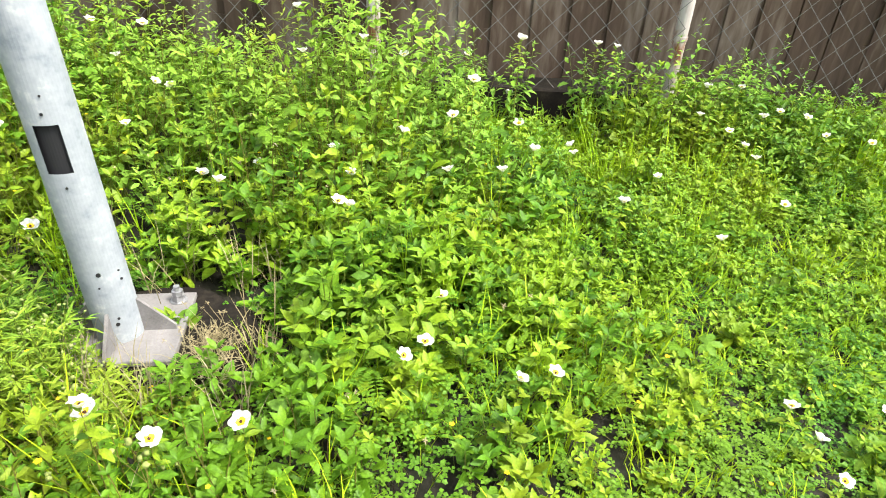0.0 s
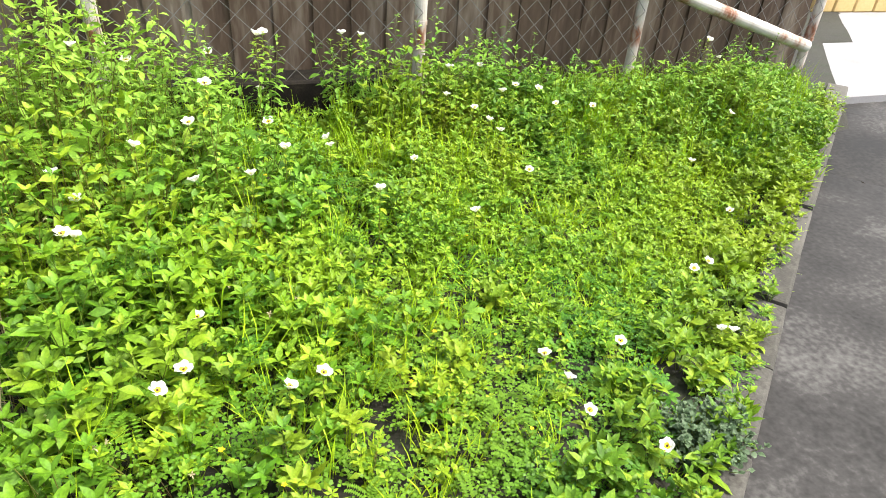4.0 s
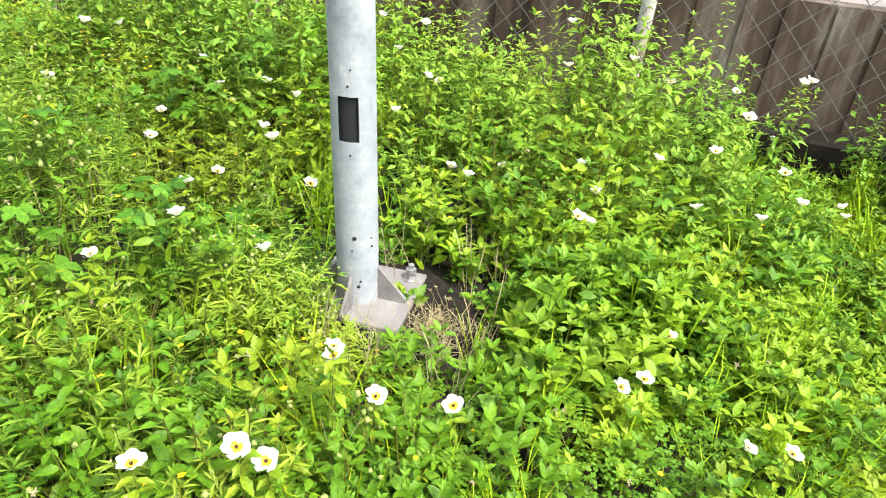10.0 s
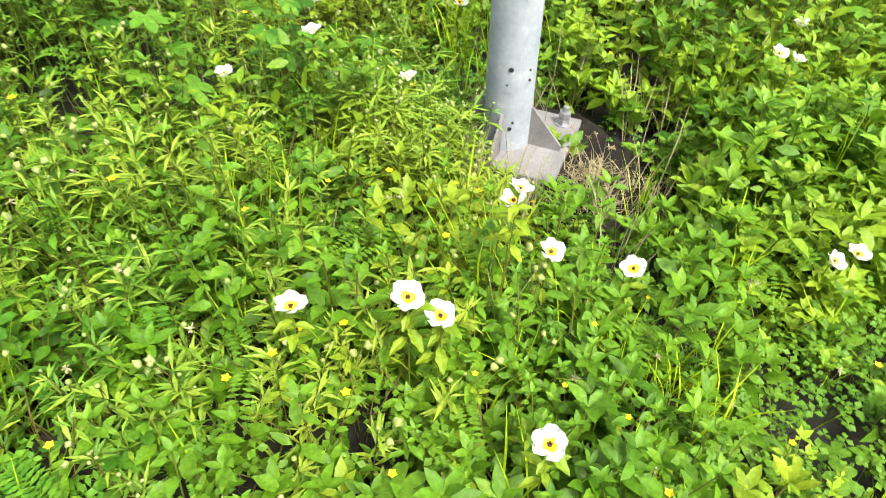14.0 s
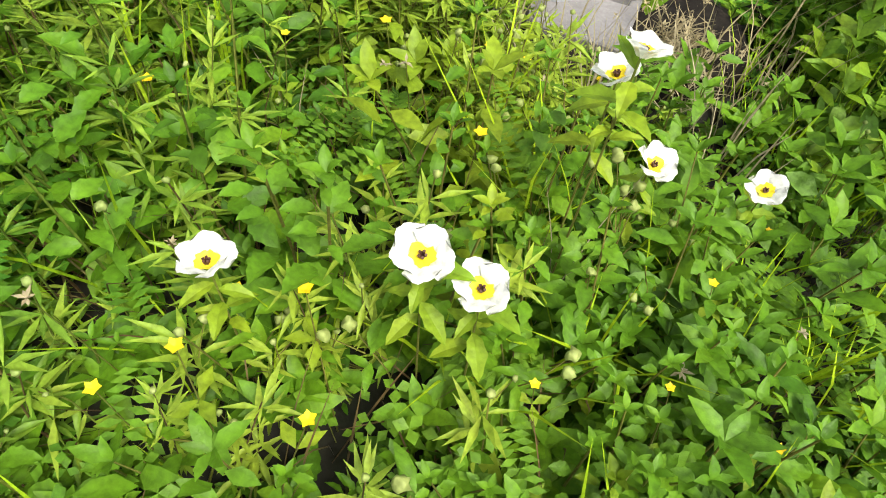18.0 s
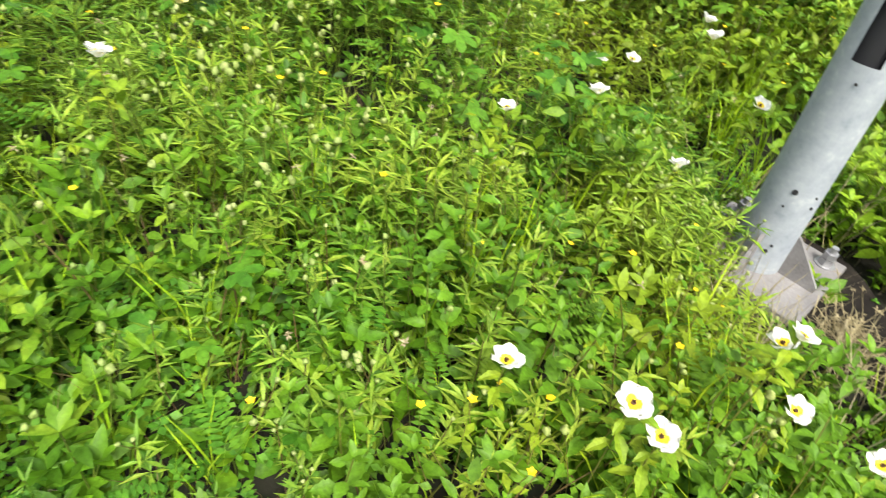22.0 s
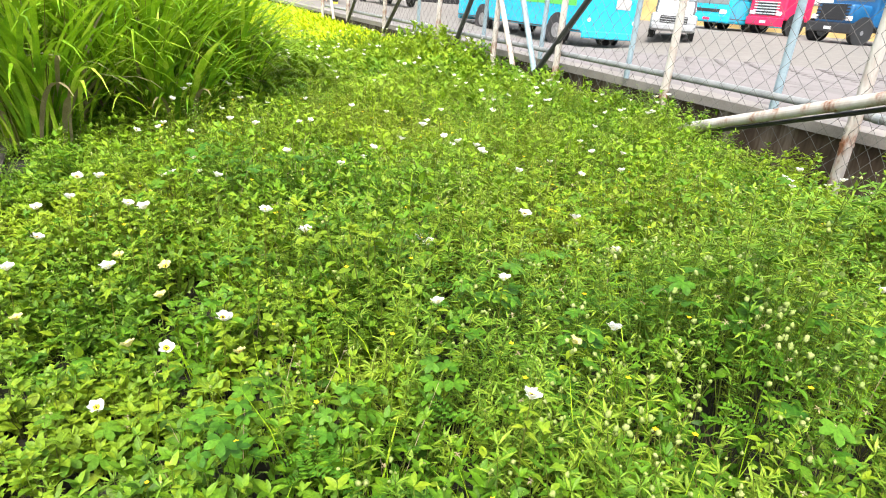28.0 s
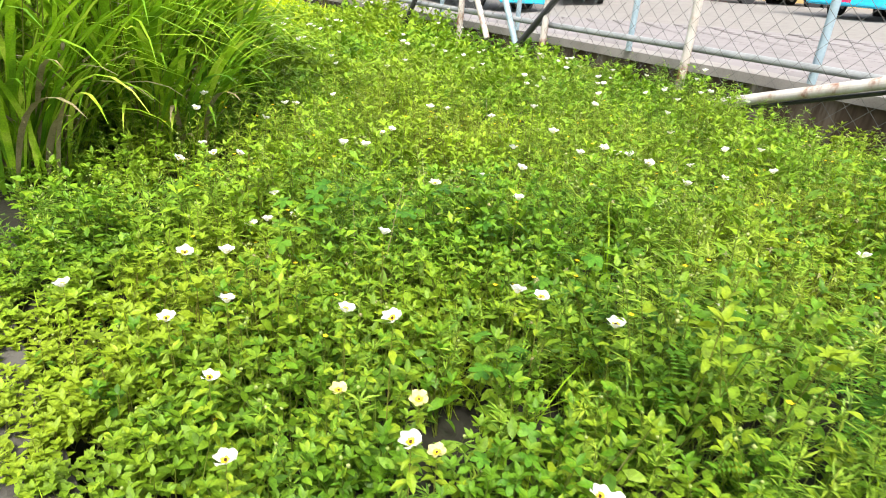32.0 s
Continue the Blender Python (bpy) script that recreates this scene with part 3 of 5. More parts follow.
for x in (-7.35, -9.3, -11.1, -14.0):
    post(x, 0.27 * x + 4.02, 2.5, 0.035, BLUEPAINT, "slim grey-blue post on the yard's cap", base=0.6)

def brace(name, a, b, r, material, label):
    ob = thing(name, a, label, "fence brace", "braces of the yard fence")
    part("tube", rod((0, 0, 0), Vector(b) - Vector(a), r, 18), material, ob)
    part("collar", rod((Vector(b) - Vector(a)) * 0.97, Vector(b) - Vector(a), r * 1.2, 18), material, ob)
    return ob
brace("fence_brace", (-6.1, 2.06, 0.2), (-2.15, 2.6, 1.47), 0.052, RUSTY, "thick white pipe with rust blotches leaning up across the posts")
# no real brace: a dark bar that draws the pipe's shadow line
brace("fence_brace", (-6.0, 2.12, 0.16), (-2.2, 2.68, 1.38), 0.02, TRIM, "thin dark bar added as the shadow line below the leaning pipe")
brace("fence_brace", (5.75, 2.33, 0.33), (2.9, 2.33, 1.14), 0.048, RUSTY, "thick whitish pipe with rust leaning down to the ground")
for ax, bx, m, lab in ((-9.5, -10.6, RUSTY, "white pipe brace leaning between posts"), (-11.6, -10.5, TRIM, "dark steel brace leaning between posts"), (-8.85, -7.2, TRIM, "dark steel brace leaning between posts"), (-8.9, -9.9, BLUEPAINT, "grey pipe brace leaning between posts"), (-15.2, -13.1, TRIM, "dark steel brace leaning between posts"), (-18.0, -16.2, TRIM, "dark steel brace leaning between posts"), (-19.3, -20.4, RUSTY, "white pipe brace leaning between posts")):
    brace("fence_brace", (ax, 0.27 * ax + 3.72, 0.45), (bx, 0.27 * bx + 3.72, 2.25), 0.042, m, lab)
rail_z = 0.78
for i in range(3, 10):
    (ax, ay), (bx, by) = FENCE_LINE[i], FENCE_LINE[i + 1]
    ob = thing("fence_rail", (ax, ay + 0.09, rail_z - 0.02), "galvanised pipe rail low along the fence", "fence rail", "rails of the yard fence")
    d = Vector((bx - ax, by - ay, 0))
    part("tube", rod((0, 0, 0), d, 0.036, 14), RAIL, ob)
    part("sleeve", rod(d * 0.02, d * 0.05, 0.042, 14), GALV, ob)
ob = thing("fence_rail", (-4.21, 2.7, 0.75), "galvanised pipe rail low along the fence", "fence rail", "rails of the yard fence")
part("tube", rod((0, 0, 0), (2.1, 0.06, 0), 0.036, 14), RAIL, ob)
part("sleeve", rod((0.1, 0.003, 0), (0.17, 0.005, 0), 0.042, 14), GALV, ob)

def chain_link(a, b, z0, z1, cell=0.075, wire=0.0026):
    """Woven wire between two posts: zigzag strands hooked into one another."""
    (ax, ay), (bx, by) = a, b
    n = math.hypot(bx - ax, by - ay)
    dx, dy = (bx - ax) / n, (by - ay) / n
    vs, fs = [], []
    rows, cols = int((z1 - z0) / cell), int(n / cell)
    for c in range(cols):
        for r in range(rows):
            u0, u1 = (c + (0.0 if (r + c) % 2 else 1.0)) * cell, (c + (1.0 if (r + c) % 2 else 0.0)) * cell
            for u_a, u_b in ((u0, u1),):
                za, zb = z0 + r * cell, z0 + (r + 1) * cell
                k = len(vs)
                sag = 0.006 * math.sin(c * 1.7 + r * 0.6)
                for u, z in ((u_a, za), (u_b, zb)):
                    for ox, oz in ((-wire, 0), (wire * 0.5, wire * 0.9), (wire * 0.5, -wire * 0.9)):
                        vs.append((dx * u - dy * (ox + sag), dy * u + dx * (ox + sag), z + oz * 1.4))
                for e in range(3):
                    f = (e + 1) % 3
                    fs.append((k + e, k + f, k + 3 + f, k + 3 + e))
    me = bpy.data.meshes.new("chain_link")
    me.from_pydata(vs, [], fs)
    me.materials.append(WIRE)
    return me
panels = [((5.85, 2.42), (4.12, 2.41)), ((4.12, 2.41), (2.45, 2.4)), ((2.45, 2.4), (0.6, 2.38)), ((0.6, 2.38), (-2.1, 2.5)), ((-2.1, 2.5), (-4.21, 2.61))] + list(zip(FENCE_LINE[3:9], FENCE_LINE[4:10]))
for a, b in panels:
    ob = thing("chain_link_fence", (a[0], a[1] - 0.05, 0), "rusty chain-link wire panel stretched between posts", "fence", "stretches of the yard fence")
    part("wire_mesh", chain_link(a, b, -0.12 if a[0] > -3 else 0.1, 2.2, 0.08 if a[0] > -3 else 0.1), WIRE, ob)
    part("tension_wire", rod((0, 0, 2.2), (b[0] - a[0], b[1] - a[1], 2.2), 0.003, 6), WIRE, ob)

# ---- vehicles ----
def wheel(parent, x, y, r, w):
    t = part("wheel", rod((x, y - w / 2, r), (x, y + w / 2, r), r, 24), TYRE, parent, "black rubber tyre")
    part("rim", rod((x, y - w / 2 - 0.01, r), (x, y + w / 2 + 0.01, r), r * 0.55, 16), RIM, t, "grey steel rim")
    part("hub", rod((x, y - w / 2 - 0.03, r), (x, y + w / 2 + 0.03, r), r * 0.2, 10), RIM, t)

def bus(at, length, label, lower, upper, stripe=None, sign=False, height=3.1, group="", waist=1.55, back=2.6, nose=2.5, skirt=0.32):
    ob = thing("city_bus", at, label, "bus", group)
    h, w = height, 2.5
    part("lower_body", block((-length / 2, -w / 2, skirt), (length / 2, w / 2, waist), 0.12, 3), lower, ob)
    part("upper_body", block((-length / 2 + 0.03, -w / 2 + 0.03, waist - 0.05), (length / 2 - 0.06, w / 2 - 0.03, h - 0.15), 0.14, 3), upper, ob)
    roof = part("roof", block((-length / 2 + 0.15, -w / 2 + 0.1, h - 0.2), (length / 2 - 0.2, w / 2 - 0.1, h), 0.09, 2), upper, ob)
    part("air_unit", block((-1.2, -0.7, h - 0.02), (1.2, 0.7, h + 0.18), 0.06, 2), GREY, roof)
    for s in (-1, 1):
        y = s * w / 2
        n = int(length / 1.35)
        for i in range(n):
            x = -length / 2 + 0.75 + i * 1.33
            win = part("side_window", block((x, y - 0.04 if s > 0 else y - 0.012, waist + 0.07), (x + 1.2, y + 0.012 if s > 0 else y + 0.04, waist + 1.0), 0.03), PANE, ob, "dark side window pane")
            part("window_frame", merge(block((x - 0.04, y - 0.02, waist + 0.57), (x + 1.24, y + 0.02, waist + 0.61)), block((x - 0.05, y - 0.02, waist + 0.03), (x - 0.01, y + 0.02, waist + 1.05)), block((x + 0.58, y - 0.02, waist + 0.07), (x + 0.61, y + 0.02, waist + 1.0))), TRIM, win)
        for x in (-length / 2 + back, length / 2 - nose):
            wheel(ob, x, s * (w / 2 - 0.14), 0.48, 0.3)
            part("wheel_arch", rod((x, y - 0.012, 0.5), (x, y + 0.012, 0.5), 0.6, 24), TRIM, ob)
        if stripe:
            part("stripe", block((-length / 2 + 0.5, y - 0.008, waist - 0.42), (-length / 2 + 4.2, y + 0.008, waist + 0.03), 0.004), stripe, ob, "lime green swoosh panel")
            part("emblem", block((length / 2 - 1.9, y - 0.008, waist - 0.5), (length / 2 - 1.55, y + 0.008, waist - 0.06), 0.004), AMBER, ob, "yellow emblem")
        part("skirt_line", block((-length / 2 + 0.1, y - 0.006, 0.55), (length / 2 - 0.1, y + 0.006, 0.585)), TRIM, ob)
    x = length / 2
    part("windscreen", block((x - 0.06, -w / 2 + 0.14, 1.25), (x + 0.015, w / 2 - 0.14, 2.55), 0.05, 2), SCREEN, ob, "windscreen with the sky's reflection painted in as grey")
    part("wiper_bar", block((x + 0.01, -0.02, 1.2), (x + 0.03, 0.02, 2.4)), TRIM, ob)
    sg = part("destination_sign", block((x - 0.05, -w / 2 + 0.2, 2.58), (x + 0.02, w / 2 - 0.2, 2.92), 0.03), BLACK, ob, "black route display")
    if sign:
        for k in range(8):
            part("lettering", block((x + 0.02, -0.7 + k * 0.16, 2.7), (x + 0.026, -0.7 + k * 0.16 + (0.1 if k != 3 else 0.03), 2.81)), ROUTE, sg)
    part("front_bumper", block((x - 0.12, -w / 2 + 0.06, 0.36), (x + 0.05, w / 2 - 0.06, 0.72), 0.06, 2), lower, ob)
    part("grille", block((x, -0.7, 0.86), (x + 0.02, 0.7, 1.02)), TRIM, ob)
    part("number_plate", block((x + 0.05, -0.2, 0.45), (x + 0.056, 0.2, 0.57)), PINK, ob)
    for s in (-1, 1):
        part("headlight", block((x - 0.02, s * 0.88 - 0.2, 0.78), (x + 0.03, s * 0.88 + 0.2, 1.0), 0.03, 2), LAMP, ob, "clear headlamp")
        m = part("mirror", merge(rod((x - 0.05, s * 1.2, 2.5), (x + 0.25, s * 1.38, 2.4), 0.02, 8), block((x + 0.2, s * 1.4 - 0.1, 1.95), (x + 0.27, s * 1.4 + 0.1, 2.42), 0.03)), TRIM, ob)
    part("rear_window", block((-x - 0.012, -0.9, 1.75), (-x + 0.05, 0.9, 2.45), 0.03), upper, ob)
    part("rear_hatch", block((-x - 0.014, -0.75, waist - 0.42), (-x + 0.05, -0.1, waist - 0.08), 0.01), GREY, ob, "small framed rear panel")
    for s in (-1, 1):
        part("tail_light", rod((-x - 0.015, s * 1.0, 0.95), (-x + 0.03, s * 1.0, 0.95), 0.07, 14), WHITE, ob)
    part("rear_bumper", block((-x - 0.05, -w / 2 + 0.05, 0.34), (-x + 0.1, w / 2 - 0.05, 0.6), 0.04), lower, ob)
    return ob

def truck(at, label, paint, box=None, bonnet=0.0, height=3.0, grille=TRIM, cargo=6.0):
    ob = thing("lorry", at, label, "lorry", "lorries parked in the yard")
    w, cab = 2.4, 1.9
    def rake(bm):
        for v in bm.verts:
            if v.co.z > 1.6 and v.co.x > 0:
                v.co.x -= 0.22
    part("cab", block((-cab + 0.0, -w / 2, 0.75), (0.0, w / 2, height - 0.25), 0.14, 3, rake), paint, ob)
    part("roof_deflector", block((-cab + 0.1, -w / 2 + 0.12, height - 0.3), (-0.45, w / 2 - 0.12, height + 0.25), 0.14, 3), paint, ob)
    part("windscreen", block((-0.16, -w / 2 + 0.18, 1.75), (0.0, w / 2 - 0.18, height - 0.5), 0.05, 2), SCREEN, ob, "windscreen tinted grey for the sky's reflection")
    for s in (-1, 1):
        y = s * w / 2
        part("side_window", block((-1.1, y - 0.015, 1.8), (-0.45, y + 0.015, height - 0.55), 0.012), PANE, ob)
        part("door_line", block((-1.2, y - 0.006, 0.95), (-1.18, y + 0.006, height - 0.5)), TRIM, ob)
        part("headlight", block((bonnet - 0.02, s * 0.9 - 0.18, 0.95), (bonnet + 0.05, s * 0.9 + 0.18, 1.15), 0.03), LAMP, ob, "clear headlamp")
        part("mirror", block((-0.1, s * 1.38 - 0.08, 1.9), (0.0, s * 1.38 + 0.08, 2.5), 0.03), TRIM, ob)
        part("step", block((-1.0, y - 0.1, 0.45), (-0.5, y + 0.02, 0.75), 0.02), TRIM, ob)
        for x in (-0.9 if not bonnet else bonnet * 0.45, -4.6, -5.8):
            if box or x > -2:
                wheel(ob, x, s * (w / 2 - 0.16), 0.5, 0.3)
                part("wheel_arch", rod((x, y - 0.015, 0.55), (x, y + 0.015, 0.55), 0.62, 20), TRIM, ob)
    if bonnet:
        part("bonnet", block((-0.2, -0.95, 0.8), (bonnet, 0.95, 1.65), 0.18, 3), paint, ob)
    g = part("grille", block((bonnet, -0.65, 0.95), (bonnet + 0.03, 0.65, 1.6), 0.01), TRIM, ob, "dark radiator grille")
    for k in range(5):
        part("slat", block((bonnet + 0.03, -0.85, 1.0 + k * 0.14), (bonnet + 0.05, 0.85, 1.06 + k * 0.14)), grille, g)
    part("bumper", block((bonnet - 0.1, -w / 2, 0.42), (bonnet + 0.08, w / 2, 0.85), 0.06, 2), TRIM if bonnet else paint, ob)
    part("number_plate", block((bonnet + 0.08, -0.2, 0.55), (bonnet + 0.086, 0.2, 0.68)), WHITE, ob)
    part("chassis", block((-7.0 if box else -3.2, -0.45, 0.55), (-0.2, 0.45, 0.8)), TRIM, ob)
    if box:
        b = part("cargo_box", block((-cab - 0.25 - cargo, -1.28, 1.05), (-cab - 0.25, 1.28, 3.9), 0.04), box, ob, "plain box body")
        for k in range(5):
            part("rib", block((-cab - 0.6 - k * 1.2, -1.3, 1.1), (-cab - 0.55 - k * 1.2, 1.3, 3.85)), box, b)
    return ob

def parked(x, y, heading):
    return Matrix.Translation((x, y, yard_z(x, y) + 0.02)) @ Matrix.Rotation(radians(heading), 4, "Z")
bus(parked(-26.4, 6.9, 195.9), 9.5, "turquoise and white city bus with a lime green swoosh", BLUE, WHITE, LIME, group="buses in the yard", height=3.3, waist=1.78, back=1.5, nose=2.4, skirt=0.5)
bus(parked(-18.3, 21.7, -72), 9.5, "turquoise city bus with a lit route display facing the fence", BLUE, BLUE, sign=True, height=3.0, group="buses in the yard")
bus(parked(-34.7, 21.6, -62), 6.5, "small turquoise bus parked at the far side of the yard", BLUE, BLUE, height=3.0, group="buses in the yard")
truck(parked(-31.6, 21.1, -80), "pink-red tall lorry cab with pale grille slats", PINK, None, 0.0, 3.35, WHITE)
truck(parked(-26.3, 21.6, -82), "dark blue long-nosed lorry with a grey box body", NAVY, GREY, 1.1, 2.9, TRIM, 6.5)
truck(parked(-19.8, 28.5, -80), "light blue lorry with pale grille slats", BLUE, WHITE, 0.0, 3.3, WHITE, 6.0)
car = thing("parked_car", parked(-25.0, 12.3, -29), "silver car with a dark grille parked beyond the bus", "car")
def cabin(bm):
    for v in bm.verts:
        if v.co.z > 1.2:
            v.co.x *= 0.72
part("body", block((-2.1, -0.85, 0.3), (2.1, 0.85, 0.95), 0.14, 3), SILVER, car)
part("cabin", block((-1.5, -0.75, 0.9), (1.2, 0.75, 1.5), 0.1, 2, cabin), PANE, car)
part("bumper", block((-2.16, -0.8, 0.35), (-2.05, 0.8, 0.6), 0.03), TRIM, car)
part("bumper", block((2.05, -0.8, 0.35), (2.16, 0.8, 0.56), 0.03), SILVER, car)
grille = part("grille", block((2.06, -0.5, 0.6), (2.12, 0.5, 0.86), 0.01), TRIM, car, "dark radiator grille")
for k in range(3):
    part("slat", block((2.12, -0.48, 0.63 + k * 0.085), (2.135, 0.48, 0.655 + k * 0.085)), SILVER, grille)
for sy in (-0.66, 0.66):
    part("headlight", block((2.0, sy - 0.14, 0.64), (2.12, sy + 0.14, 0.84), 0.03), LAMP, car, "clear headlamp")
for sx in (-1.3, 1.3):
    for sy in (-0.75, 0.75):
        wheel(car, sx, sy, 0.31, 0.2)
van = thing("parked_pickup", parked(-37.0, 1.6, 200), "white pickup parked before the shed opening", "car")
part("body", block((-2.3, -0.9, 0.4), (2.3, 0.9, 1.05), 0.12, 2), WHITE, van)
part("cabin", block((-0.4, -0.8, 1.0), (1.5, 0.8, 1.65), 0.12, 2, cabin), PANE, van)
part("bumper", block((2.25, -0.85, 0.42), (2.38, 0.85, 0.7), 0.03), TRIM, van)
for sx in (-1.4, 1.4):
    for sy in (-0.8, 0.8):
        wheel(van, sx, sy, 0.36, 0.22)

# ---- buildings round the yard ----
def shed(name, m, length, depth, h, wallm, label, bays=4, dark=()):
    ob = thing(name, m, label, "building")
    part("wall", block((0, 0, -0.5), (length, depth, h)), wallm, ob)
    roof = part("roof", block((-0.6, -0.9, h), (length + 0.6, depth + 0.5, h + 0.3), 0.04), ROOFING, ob, "grey sheet roof")
    part("gutter", block((-0.6, -1.0, h - 0.05), (length + 0.6, -0.88, h + 0.1), 0.02), GREY, roof)
    for k in range(bays):
        x = (k + 0.15) * length / bays
        if k in dark:
            # solid black slab on the wall paints the shade inside a bay
            part("opening", block((x, -0.03, 0.0), (x + length / bays * 0.7, 0.3, h * 0.8)), BLACK, ob, "black slab as the shade of an open bay")
        else:
            win = part("window", block((x, -0.04, h * 0.45), (x + length / bays * 0.6, 0.2, h * 0.75), 0.02), PANE, ob)
            part("frame", merge(block((x - 0.06, -0.06, h * 0.45 - 0.08), (x + length / bays * 0.6 + 0.06, -0.02, h * 0.45)), block((x + length / bays * 0.3 - 0.03, -0.06, h * 0.45), (x + length / bays * 0.3 + 0.03, -0.02, h * 0.75))), WHITE, win)
    return ob
shed("workshop", Matrix.Translation((-52, -1.0, 0.7)) @ Matrix.Rotation(radians(72), 4, "Z"), 26, 10, 5.5, PLASTER, "pale plastered workshop with black slabs as the shade of open bays", 5, (0, 1, 3))
shed("depot_office", Matrix.Translation((-60, 24, 1.0)) @ Matrix.Rotation(radians(35), 4, "Z"), 40, 10, 7.0, PLASTER, "grey depot building with rows of windows behind the lorries", 9, (5,))
low = thing("yard_wall", Matrix.Translation((-44, 19.5, 1.0)) @ Matrix.Rotation(radians(42), 4, "Z"), "low ochre-painted wall at the back of the yard", "wall")
part("wall", block((-4, 0, -0.3), (34, 0.25, 1.75), 0.02), OCHRE, low)
part("coping", block((-4, -0.05, 1.75), (34, 0.3, 1.85), 0.02), CAP, low)
for k in range(9):
    ob = thing("hoarding_panel", Matrix.Translation((-31.0 - k * 1.9, -1.4 - k * 0.42, 0.62)) @ Matrix.Rotation(radians(192.5), 4, "Z"), "beige timber hoarding panel standing by the fence", "panel", "hoarding panels by the yard gate")
    part("sheet", block((0, 0, 0.1), (1.85, 0.05, 2.2), 0.01), BEIGE, ob)
    part("batten", block((0.88, 0.05, 0.0), (0.96, 0.1, 2.2)), BEIGE, ob)
mark = thing("hazard_post", (-30.6, -1.3, 0.55), "post with black and yellow hazard stripes", "post")
part("board", block((-0.15, -0.15, 0), (0.15, 0.15, 2.2), 0.01), AMBER, mark)
for k in range(7):
    part("stripe", block((-0.156, -0.156, 0.12 + k * 0.3), (0.156, 0.156, 0.27 + k * 0.3)), BLACK, mark)

# ---- plants ----
# where the larger flowers stand
FL_BUSH = ((-0.66, 1.59), (-0.43, 1.62), (0.33, 1.49), (0.64, 1.31), (-0.44, 1.32), (-0.22, 1.14), (-0.19, 1.22), (1.37, 1.38), (1.65, 1.43), (1.65, 1.35), (0.17, 0.61), (-0.28, 0.94),)
FL_RIGHT = ((2.07, 1.3), (2.72, 1.26), (2.39, 1.73), (2.55, 1.68), (2.62, 1.62), (2.67, 1.55), (2.67, 1.92), (2.78, 1.8), (2.87, 1.82), (3, 1.77), (3.08, 1.67), (2.44, 1.84), (2.11, -0.07), (2.13, -0.2), (2.12, -0.35), (3.28, 0.41), (3.14, 0.35), (3.83, 1.25), (3.81, 0.84), (2.43, -0.07), (2.97, -0.04), (3.03, -0.05), (2.3, -0.53), (4.3, 1.51), (3.35, 1.68),)
FL_HIGH = ((1.16, 2.15, 0.44), (1.45, 2.15, 0.54), (1.89, 2.15, 0.53), (2.00, 2.15, 0.52), (1.41, 2.16, 0.22), (4.57, 2.16, 0.44), (4.72, 2.16, 0.31),)
FL_POLE = ((0.491, -0.928, 0.259), (.489, -.385, .155), (.335, -.531, .25), (.287, -.638, .46), (.27, -.6, .40), (.015, -.928, .289), (.194, -.841, .334), (.251, -.831, .31), (-.45, -.235, .39), (-.487, -.51, .386))
FL_LEFT = ((-0.734, 0.125, 0.28), (-0.711, 0.272, 0.268), (-0.935, 0.197, 0.385), (-0.581, 0.393, 0.436), (-0.529, 0.377, 0.406), (-1.16, 0.89, 0.37), (-0.199, 0.087, 0.413), (-0.217, -0.148, 0.289), (-1.197, 0.541, 0.335), (-0.907, 0.893, 0.43), (-1.42, 1.106, 0.407), (-0.683, 0.788, 0.432),)
FL_MEADOW = ((-3.47, -0.29), (-3.12, -1), (-3.48, -0.8), (-3.81, -1.24), (-2.91, -1.67), (-3.5, -2.16), (-3.38, -2.29), (-4.32, -1.56), (-4.13, -1.85), (-5.57, 1.2), (-4.7, 0.53),)
FL_MID = ((0.562, 0.845, 0.375), (0.832, 0.903, 0.436), (0.659, 0.46, 0.328), (0.646, 0.71, 0.33), (1.024, 0.932, 0.26), (1.232, 0.791, 0.332), (1.394, 1.039, 0.325), (1.108, 1.004, 0.621), (1.032, 0.969, 0.483), (0.812, 1.48, 0.587), (0.373, 1.329, 0.625), (1.352, 1.469, 0.692), (0.011, 0.887, 0.221), (0.199, 1.073, 0.196), (0.613, 0.525, 0.303), (1.746, 0.798, 0.21), (2.19, 0.775, 0.062), (0.99, 0.19, 0.14), (0.939, 0.005, 0.098), (0.873, -0.107, 0.139), (1.217, -0.134, 0.085), (1.316, -0.13, 0.108),)
FL_FAR = ((-3.632, -2.552, 0.299), (-3.389, -2.683, 0.25), (-3.332, -2.62, 0.291), (-3.439, -2.486, 0.264), (-2.762, -2.277, 0.446), (-2.727, -3.281, 0.362), (-1.989, -1.828, 0.458), (-3.594, -1.135, 0.587),)
FL_WALKSIDE = ((-4.17, -2.668, 0.338), (-2.83, -2.938, 0.392), (-2.735, -2.81, 0.428), (-2.402, -2.828, 0.431), (-2.205, -2.538, 0.475), (-2.082, -2.444, 0.506), (-2.47, -2.989, 0.354), (-2.195, -2.888, 0.325), (-1.76, -2.493, 0.394), (-1.877, -2.864, 0.332), (-1.614, -2.091, 0.271), (-1.455, -2.247, 0.251), (-1.325, -2.425, 0.125), (-1.436, -2.788, 0.077), (-1.792, -1.002, 0.618), (-1.43, -1.168, 0.515), (-0.802, -1.267, 0.497), (-2.251, -2.002, 0.447), (-2.123, -1.996, 0.494), (-1.563, -2.089, 0.298), (-1.449, -1.381, 0.418), (-1.249, -0.838, 0.425), (-2.168, -0.626, 0.48), (-1.918, -0.528, 0.425), (-1.155, 0.018, 0.61), (-1.785, 0.768, 0.584), (-1.879, 1.066, 0.515), (-2.07, -1.353, 0.404), (-2.034, -1.319, 0.396),)
